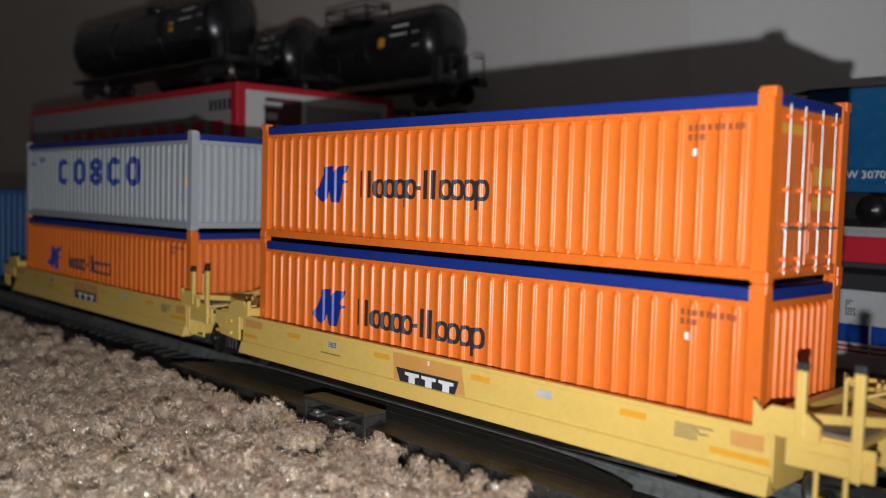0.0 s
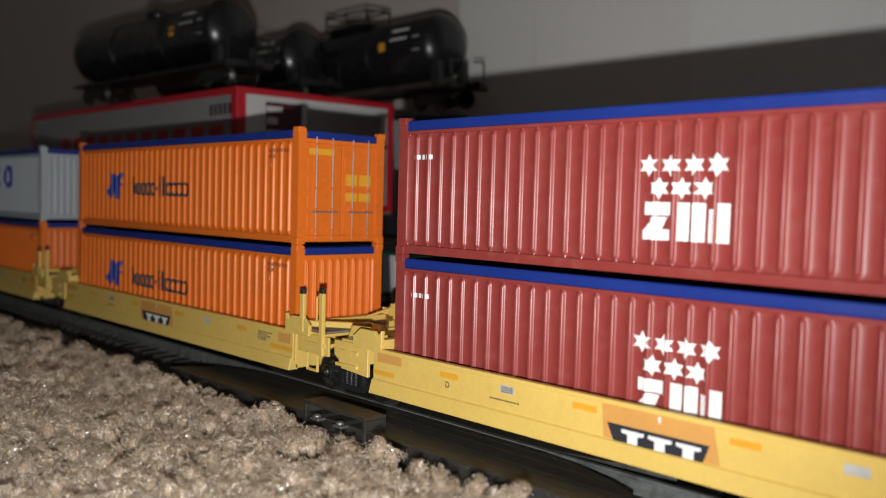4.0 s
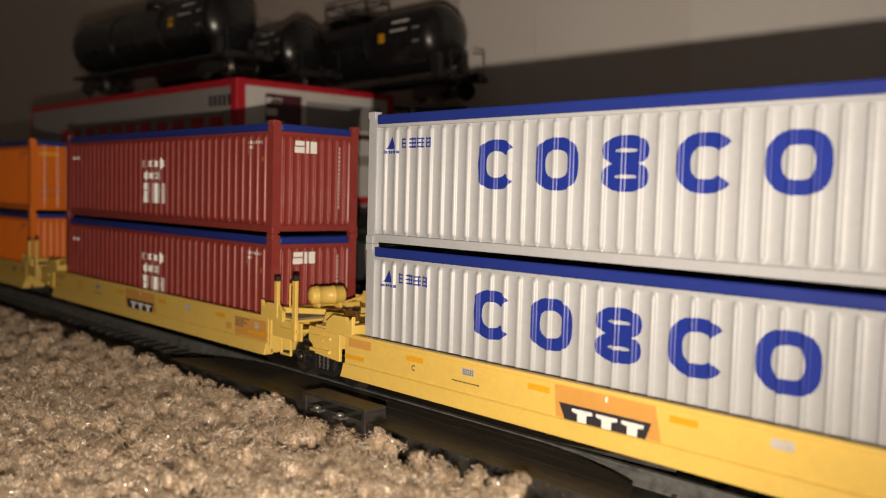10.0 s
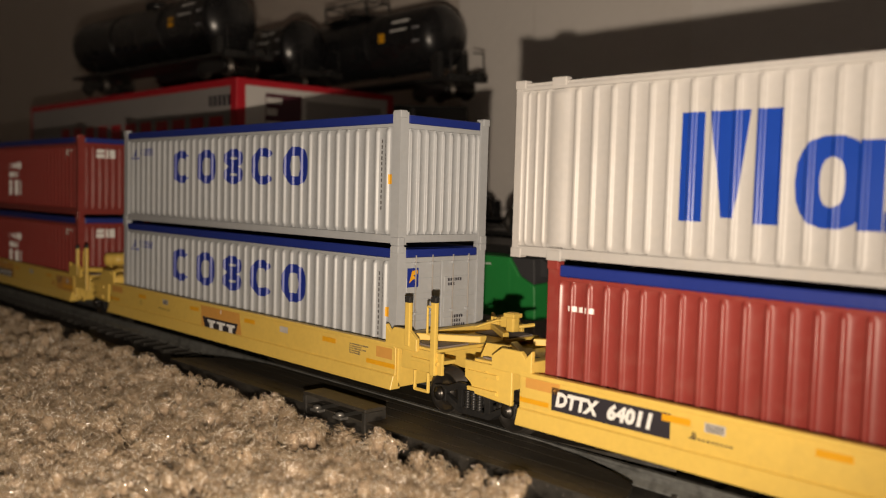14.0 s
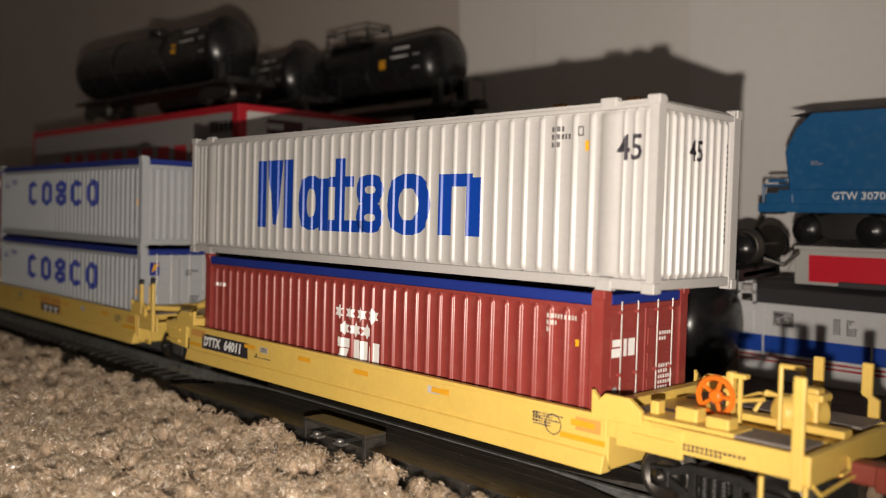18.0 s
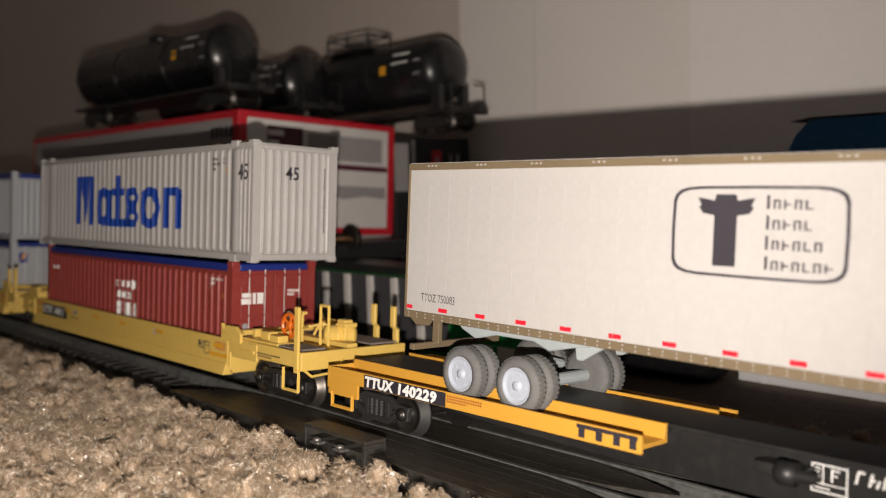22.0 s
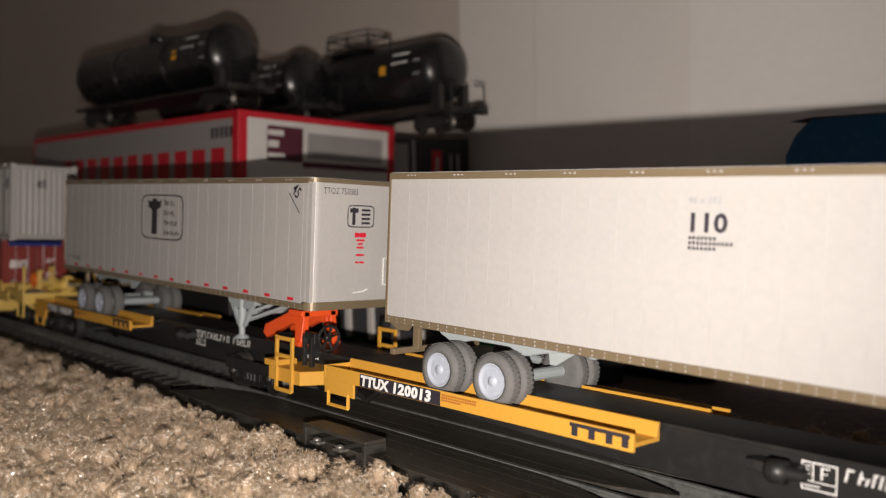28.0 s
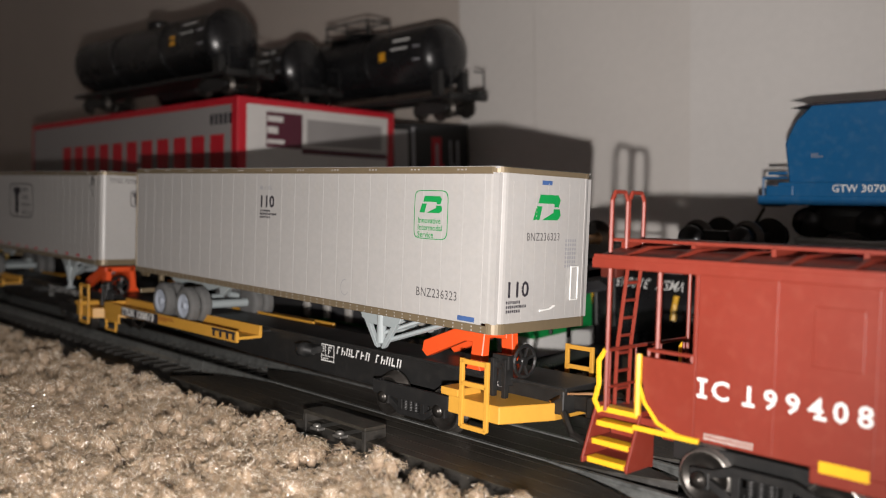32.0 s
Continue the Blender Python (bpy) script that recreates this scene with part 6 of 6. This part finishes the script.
def tank_car(label, m, r=17.6, length=150.0, dome="railed", zc=27.0):
    t = thing("tank_car", label, "train car", "black tank cars", m)
    bm = B()
    lathe(bm, (0, 0, zc), (-1, 0, 0), [(0, .5), (.9, 6), (2.6, 11), (5.2, 15), (8, 17), (10, r), (length, r), (length + 4, 16), (length + 8, 10), (length + 9.5, .5)], 40)
    part("tank", bm, TANKBLACK, t)
    for x in (-52, -104):
        bm = B()
        lathe(bm, (x, 0, zc), (-1, 0, 0), [(0, r + .1), (.1, r + .35), (1.4, r + .35), (1.5, r + .1)], 40)
        part("tank_band", bm, TANKBLACK, t)
    if dome:
        bm = B()
        up = zc - 27
        lathe(bm, (-78, 0, 25.4 + r + up), (0, 0, 1), [(0, 6.5), (3.6, 6.5), (4.6, 5.8), (5.4, 3.0)], 20)
        part("manway", bm, TANKBLACK, t)
    if dome == "railed":
        bm = B()
        for y in (-9, 9):
            tube(bm, [(-96, y, 45 + up), (-96, y, 53 + up), (-60, y, 53 + up), (-60, y, 45 + up)], .6)
            tube(bm, [(-78, y, 45 + up), (-78, y, 53 + up)], .5)
        for x in (-96, -60):
            tube(bm, [(x, -9, 53 + up), (x, 9, 53 + up)], .6)
        box(bm, -98, -58, -11, 11, 44.4 + up, 45.0 + up)
        part("top_platform", bm, BLACK, t)
    bm = B()
    box(bm, -length - 12, 8, -13, 13, 9.6, 11.4, .3)
    box(bm, 6, 9, -15, 15, 8.4, 12, .3)
    for s in (-1, 1):
        tube(bm, [(8, s * 13, 12), (8, s * 13, 24), (8, s * 5, 24)], .45)
        box(bm, -8, -2, s * 10 - 2, s * 10 + 2, 11, 18 + zc - 27, .4)
    part("underframe", bm, BLACK, t)
    bm = B()
    box(bm, 8, 15, -1.7, 1.7, 8.6, 12, .4)
    box(bm, 13, 18, -2.8, 2.8, 8.0, 12.4, .6)
    part("coupler", bm, BLACK, t)
    for x in (-10, -length + 8):
        bm = B()
        for s in (-1, 1):
            prism(bm, [(x - 12.6, 3.6), (x - 12.6, 6), (x - 4, 8.4), (x + 4, 8.4), (x + 12.6, 6), (x + 12.6, 3.6), (x + 5, 1.8), (x - 5, 1.8)], "y", s * 10.4 - .8, s * 10.4 + .8, .15)
        part("truck_frame", bm, BLACK, t)
        for q in (-9.8, 9.8):
            w = part("wheelset", WHEEL33, None, t)
            w.location = vec(x + q, 0, 4.8)
    mark(small_print((5, 0, 4), -2.2, 6 + zc, 2.0, 1.1), "end_print", WHITEINK, t, ("+x", -2.2))
    for (x0, x1, z0, z1, mt) in ((-33, -20, 31, 37, WHITEINK), (-42, -37, 26, 31, AMBER), (-16, -10.5, 24, 32, GREYINK)):
        b = rect(B(), x0, x1, z0, z1)
        for v in b.verts:
            z = v.co.y
            v.co = vec(v.co.x, -math.sqrt((r + .15) ** 2 - (z - 27) ** 2), z + zc - 27)
        part("stencil", b, mt, t)
    return t


tank_car("glossy black tank car standing on the red box", room(-408.5, 246.6, 42, NEAR) @ pose(0, 0, 0, -2, -.6, 5.0) @ Matrix.Scale(NEAR, 4), r=15.8, length=146, dome="plain", zc=29.4)
tank_car("glossy black tank car between two others on the red box", room(-415, 297.3, 35, NEAR) @ pose(0, 0, 0, -2, -.6, 2) @ Matrix.Scale(NEAR, 4), r=14.8, dome="", zc=25.6)
tank_car("glossy black tank car with top platform on a black box", room(-337, 336.5, 28.4, NEAR) @ pose(0, 0, 0, 0, -1.0, 3) @ Matrix.Scale(NEAR, 4), zc=34)


def fallen_tank(m):
    """A black tank car lying on its back, wheels up. z = 0 is the ground."""
    t = thing("tank_car", "black tank car lying upside down with white lettering and wheels up", "train car", "black tank cars", m)
    r = 17.4
    bm = B()
    lathe(bm, (-8, 0, r + 1), (-1, 0, 0), [(0, .5), (.9, 6), (2.6, 11), (5.2, 15), (8, 16.8), (10, r), (142, r), (148, 15), (152, .5)], 40)
    part("tank", bm, TANKBLACK, t)
    for x in (-20, -53, -92):
        for s in (-1, 1):
            pts = [(x, s * (r + .3) * math.cos(a), r + 1 + (r + .3) * math.sin(a)) for a in (0.05, .2, .35, .5)]
            bm = B()
            for p, q in zip(pts, pts[1:]):
                cyl(bm, p, q, 1.0, n=6)
            part("yellow_stripe", bm, SAFETY, t, "yellow stripe")
    bm = B()
    box(bm, -158, 0, -11, 11, 36, 38, .3)
    box(bm, -6, 0, -14, 14, 35, 39, .4)
    part("underframe", bm, BLACK, t)
    bm = B()
    for z in (40, 43):
        tube(bm, [(-150, -14, z), (-26, -14, z)], .3)
    for x in range(-150, -20, 22):
        tube(bm, [(x, -14, 37), (x, -14, 43)], .3)
    part("hand_rail", bm, BLACK, t)
    for x in (-9, -136):
        bm = B()
        box(bm, x - 3, x + 3, -10, 10, 38, 46, .5)
        for s in (-1, 1):
            prism(bm, [(x - 12, 45), (x - 12, 43), (x - 5, 40), (x + 5, 40), (x + 12, 43), (x + 12, 45), (x + 5, 48), (x - 5, 48)], "y", s * 10.4 - .8, s * 10.4 + .8, .2)
        part("truck_frame", bm, BLACK, t)
        for q in (-8.4, 8.4):
            w = part("wheelset", WHEEL33, None, t)
            w.location = vec(x + q, 0, 45.6)
            for s in (-1, 1):
                bm = B()
                lathe(bm, (x + q, s * 11.2, 45.0), (0, s, 0), [(0, 4.5), (1.2, 4.3), (1.5, 1.2), (2.0, .5)], 20)
                part("bearing_cap", bm, TANKBLACK, t)
    bm = B()
    tube(bm, [(-1, -2, 37.6), (4, -6, 42), (9, -3, 40), (13, -2, 44)], .6)
    part("air_hose", bm, DARKSTEEL, t)
    def wrapped(b, at):
        for v in b.verts:
            x, z = at[0] - v.co.x, at[1] - v.co.y
            v.co = vec(x, -math.sqrt(max((r + .15) ** 2 - (z - r - 1) ** 2, 0)), z)
        return b
    pieces("lettering", wrapped(flat_text("310645", 4.2, 1.05), (-31.5, 31.2)), WHITEINK, t)
    pieces("reporting_mark", wrapped(flat_text("VMSX", 4.2, .95), (-18.5, 31.2)), WHITEINK, t)
    pieces("small_print", wrapped(small_print((9, 9), 0, 0, .5, .5), (-22, 33.6)), GREYINK, t)
    return t


fallen_tank(Matrix.Translation((-127 * U, 259 * U, 6.5 * U)))

SILVER = material("silver_grey_paint", (0.72, 0.73, 0.74), 0.4)
ROYAL = material("royal_blue_stripe", (0.015, 0.075, 0.45), 0.4)
DARKGREY = material("dark_grey_plastic", (0.05, 0.05, 0.055), 0.6)
CYAN = material("cyan_blue_paint", (0.010, 0.110, 0.285), 0.4, dirt=(.2, .3, .4), dirt_amount=.12)
CARRED = material("crimson_paint", (0.72, 0.018, 0.04), 0.4)
CARGREY = material("warm_grey_paint", (0.5, 0.49, 0.47), 0.5)
PALERIB = material("pale_grey_rib_paint", (0.55, 0.53, 0.5), 0.5)
LEAF = material("leaf_green_paint", (0.014, 0.26, 0.06), 0.4)


def silver_coach():
    t = thing("passenger_car", "silver-grey passenger car with blue, red and white stripes on the floor", "train car", m=Matrix.Translation((-138.5 * U, 267 * U, 8 * U)))
    bm = B()
    box(bm, 0, 250, 0, 34, 0, 24.6, .4)
    part("body", bm, SILVER, t)
    bm = B()
    prism(bm, [(0, 24.6), (34, 24.6), (31, 29), (24, 30.6), (10, 30.6), (3, 29)], "x", 4, 250, .2)
    part("roof", bm, DARKGREY, t)
    for x in (8.4, 42, 76, 110):
        bm = B()
        box(bm, x, x + .6, -.25, .1, 0, 24)
        part("side_seam", bm, SILVER, t)
    bm = B()
    box(bm, .4, 6.4, -.9, .2, 24, 25.0, .1)
    for x in (.4, 5.4):
        box(bm, x, x + 1.0, -.9, .2, 24, 31.5, .1)
    box(bm, .4, 6.4, -.9, .2, 27.4, 28.2, .1)
    box(bm, .4, 6.4, -.9, .2, 30.8, 31.6, .1)
    part("step_frame", bm, SILVER, t)
    bm = B()
    box(bm, 2.2, 5.6, -.4, .1, 14.4, 22, .2)
    part("side_panel", bm, SILVER, t)
    F = ("-y", 0.02)
    mark(rect(B(), 0, 250, 8.6, 14.2), "blue_stripe", ROYAL, t, F)
    mark(rect(rect(B(), 0, 250, 7.1, 7.7), 0, 250, 5.7, 6.3), "red_stripe", CARTONRED, t, F)
    mark(rect(rect(rect(B(), 0, 250, 7.7, 8.6), 0, 250, 6.3, 7.1), 0, 250, 5.1, 5.7), "white_stripe", WHITEINK, t, F)
    bm = rect(B(), 0, 6.6, 0, 4.6)
    mark(bm, "data_panel", INK, t, F, (12, 17.6))
    bm = B()
    for (a, b, c, d) in ((.3, 6.3, .3, .5), (.3, 6.3, 4.1, 4.3), (.3, .5, .3, 4.3), (6.1, 6.3, .3, 4.3), (2.9, 3.1, .3, 3), (.3, 6.3, 2.9, 3.1), (3.4, 5.8, 3.4, 3.8), (.9, 2.4, 1.9, 2.4), (3.6, 5.6, 1.9, 2.4), (.9, 2.4, 1.0, 1.4), (3.6, 5.6, 1.0, 1.4)):
        rect(bm, a, b, c, d)
    mark(bm, "panel_print", WHITEINK, t, ("-y", .06), (12, 17.6))
    mark(small_print((3, 3, 3, 3, 3, 3), 0, 0, .55, .5), "small_print", INK, t, F, (31, 21))
    mark(small_print((3, 2, 1, 4, 4, 4), 0, 0, .55, .5), "small_print", INK, t, F, (35, 21))
    return t


silver_coach()


def red_car():
    t = thing("hood_car", "red and grey model car lying on the silver passenger car", "train car", m=Matrix.Translation((-122 * U, 272 * U, 38.9 * U)))
    bm = B()
    box(bm, 0, 200, 0, 26, 0, 11.0, .3)
    part("body", bm, CARGREY, t)
    mark(rect(B(), 4.6, 200, 1.0, 9.4), "red_side", CARRED, t, ("-y", .02))
    bm = B()
    box(bm, 0, 200, -.4, 26.4, 11, 12.2, .2)
    part("deck", bm, CARGREY, t)
    bm = B()
    box(bm, 14, 40, -1.0, 4, -.2, 1.6, .3)
    part("skirt", bm, DARKGREY, t)
    bm = B()
    tube(bm, [(-3, 2, 4), (1, 1, 11), (6, 0, 12)], .5)
    part("brake_pipe", bm, CARGREY, t)


red_car()


def coil_car():
    t = thing("coil_car", "blue covered car standing on a red and grey one", "train car", m=Matrix.Translation((-131 * U, 270 * U, 51.2 * U)))
    bm = B()
    prism(bm, [(7, 16), (5.4, 30), (8.6, 36.6), (14, 41.6), (210, 41.6), (210, 16)], "y", 2, 34, .5)
    part("hood", bm, CYAN, t)
    bm = B()
    prism(bm, [(7, 40.8), (14, 41.9), (210, 41.9), (210, 41.2), (14, 41.2)], "y", 1.6, 34.4, .1)
    part("hood_edge", bm, INK, t)
    bm = B()
    box(bm, -3, 210, 1.0, 35, 10.4, 13.4, .3)
    box(bm, 0, 9, .4, 35.6, 13.2, 16.6, .3)
    box(bm, 4, 210, .6, 35.4, 13.2, 17.6, .2)
    part("underframe", bm, CYAN, t)
    bm = B()
    tube(bm, [(-2, 3, 13), (-2, 3, 19), (6, 3, 19)], .4)
    box(bm, 1, 7, .0, 1.0, 20, 21, .2)
    part("hand_rail", bm, CYAN, t)
    bm = B()
    box(bm, -9, -2, 15, 21, 9, 13, .5)
    part("coupler", bm, BLACK, t)
    bm = B()
    tube(bm, [(-4, 8, 9), (-6, 6, 4), (-9, 4, 1.2), (-12, 2, 2)], .6)
    part("air_hose", bm, DARKSTEEL, t)
    for s in (4, 32):
        bm = B()
        prism(bm, [(12, 5), (12, 8.6), (20, 10.4), (30, 10.4), (38, 8.6), (38, 5), (30, 2), (20, 2)], "y", s - .9, s + .9, .3)
        part("truck_frame", bm, BLACK, t)
    for x in (12.6, 32.2):
        w = part("wheelset", WHEEL33, None, t)
        w.location = vec(x, 18, 5.0)
        bm = B()
        lathe(bm, (x, 3.4, 5.0), (0, -1, 0), [(0, 4.7), (1.4, 4.5), (1.8, 1.6), (2.4, .6)], 20)
        part("bearing_cap", bm, TANKBLACK, t)
    b4 = B()
    b4 = flat_text("GTW", 3.2, 1.0)
    mark(b4, "reporting_mark", WHITEINK, t, ("-y", -.6), (21.0, 14.6))
    mark(flat_text("307000", 3.2, 1.1), "car_number", WHITEINK, t, ("-y", -.6), (29.6, 14.6))
    mark(small_print((3, 5), 0, 0, .5, .5), "small_print", GREYINK, t, ("-y", -1.9), (14, 26))
    return t


coil_car()


def green_hopper():
    t = thing("hopper_car", "green hopper car lying upside down with grey ribs and wheels up", "train car", m=Matrix.Translation((-180 * U, 208 * U, 23 * U)))
    bm = B()
    box(bm, -150, -6, 0, 30, -2, 18, .3)
    part("hopper_side", bm, LEAF, t)
    bm = B()
    prism(bm, [(-6.4, -2), (4, -2), (4, 9.5), (-2, 12), (-6.4, 18)], "y", 0, 30, .3)
    part("hopper_end", bm, LEAF, t)
    bm = B()
    prism(bm, [(-6, 18), (-2, 12.2), (3.6, 9.8), (3.6, 18)], "y", .6, 29.4, .2)
    part("end_shade", bm, DARKGREY, t)
    bm = B()
    prism(bm, [(3.4, 12), (3.4, 18), (5, 17), (14, 13), (14, 12)], "y", 4, 26, .2)
    part("slope_sheet", bm, DARKGREY, t)
    bm = B()
    box(bm, -150, -12, -.4, 30.4, -7.8, -1.6, .2)
    part("roof_edge", bm, LEAF, t)
    bm = B()
    box(bm, -12, 4.5, -.4, 30.4, -7.8, -1.6, .2)
    part("roof_end", bm, WHITEINK, t, "white roof end")
    for k in range(8):
        bm = B()
        x = -48 - k * 14
        box(bm, x - 1.5, x + 1.5, -2.0, .2, -6.6, 18, .3)
        part("rib", bm, PALERIB, t, "pale grey rib")
    bm = B()
    box(bm, -150, -35, -.6, .1, -6.8, 18)
    part("dark_side", bm, DARKGREY, t)
    bm = B()
    box(bm, -150, 20, 6, 24, 18, 21, .3)
    box(bm, 14, 20, 4, 26, 17, 22, .4)
    for y in (3, 27):
        for x in (8, 15):
            tube(bm, [(x, y, 0), (x, y, 19)], .7)
    part("underframe", bm, BLACK, t)
    bm = B()
    box(bm, 20, 26, 12.6, 17.4, 18, 22, .5)
    part("coupler", bm, COUPLERRED, t, "rust-brown coupler")
    for x in (2, -128):
        bm = B()
        for s in (-1, 1):
            prism(bm, [(x - 12, 28), (x - 12, 26), (x - 5, 22), (x + 5, 22), (x + 12, 26), (x + 12, 28), (x + 5, 31), (x - 5, 31)], "y", 15 + s * 10.4 - .8, 15 + s * 10.4 + .8, .2)
        part("truck_frame", bm, BLACK, t)
        for q in (-10, 10):
            w = part("wheelset", WHEEL36, None, t, "bright-rimmed wheels on an axle")
            w.location = vec(x + q, 15, 29)
            bm = B()
            lathe(bm, (x + q, 6.6, 29), (0, 1, 0), [(0, 1.0), (.2, 2.0), (1.4, 2.0), (2.2, 1.5), (14.6, 1.5), (15.4, 2.0), (16.6, 2.0), (16.8, 1.0)], 14)
            part("axle", bm, BRASS, t, "brassy metal axle")
    b = flat_text("534", 4.6, 1.0)
    mark(b, "lettering", WHITEINK, t, ("-y", .3), (-20, 10.4), turn=180)
    mark(small_print((4, 4), 0, 0, 1.2, 1.0), "small_print", WHITEINK, t, ("-y", .3), (-36, 8))
    mark(poly(B(), [(-28, -6.6), (-28.5, -3), (-26, -1.4), (-21, -2), (-13.6, -1.8), (-13.6, -4), (-17, -4.4), (-18, -6.6)]), "pale_patch", PALERIB, t, ("-y", .45))
    mark(rect(B(), -42, -14, 15.2, 15.6), "white_line", WHITEINK, t, ("-y", .3))
    return t


green_hopper()
bm = B()
box(bm, -330, -165, 200, 240, 8, 15.1, .5)
solid("black_flat_box", bm, DARKCARD, "low black box under the green hopper car", "box")


# ---------------- motion of the train ----------------
def train_at(t):
    return float(np.interp(t, [r[0] for r in TRAIN], [r[1] for r in TRAIN]))


def motions():
    for ob, x, local in MOVERS:
        walk(ob, [(t, track(x + s) @ local) for t, s in TRAIN])
    steps = [i * .2 for i in range(161)]
    for ob, x, r in SPINNERS:
        walk(ob, [(t, pose(x * U, 0, r * U, 0, math.degrees(train_at(t) / r) % 360, 0)) for t in steps])


motions()
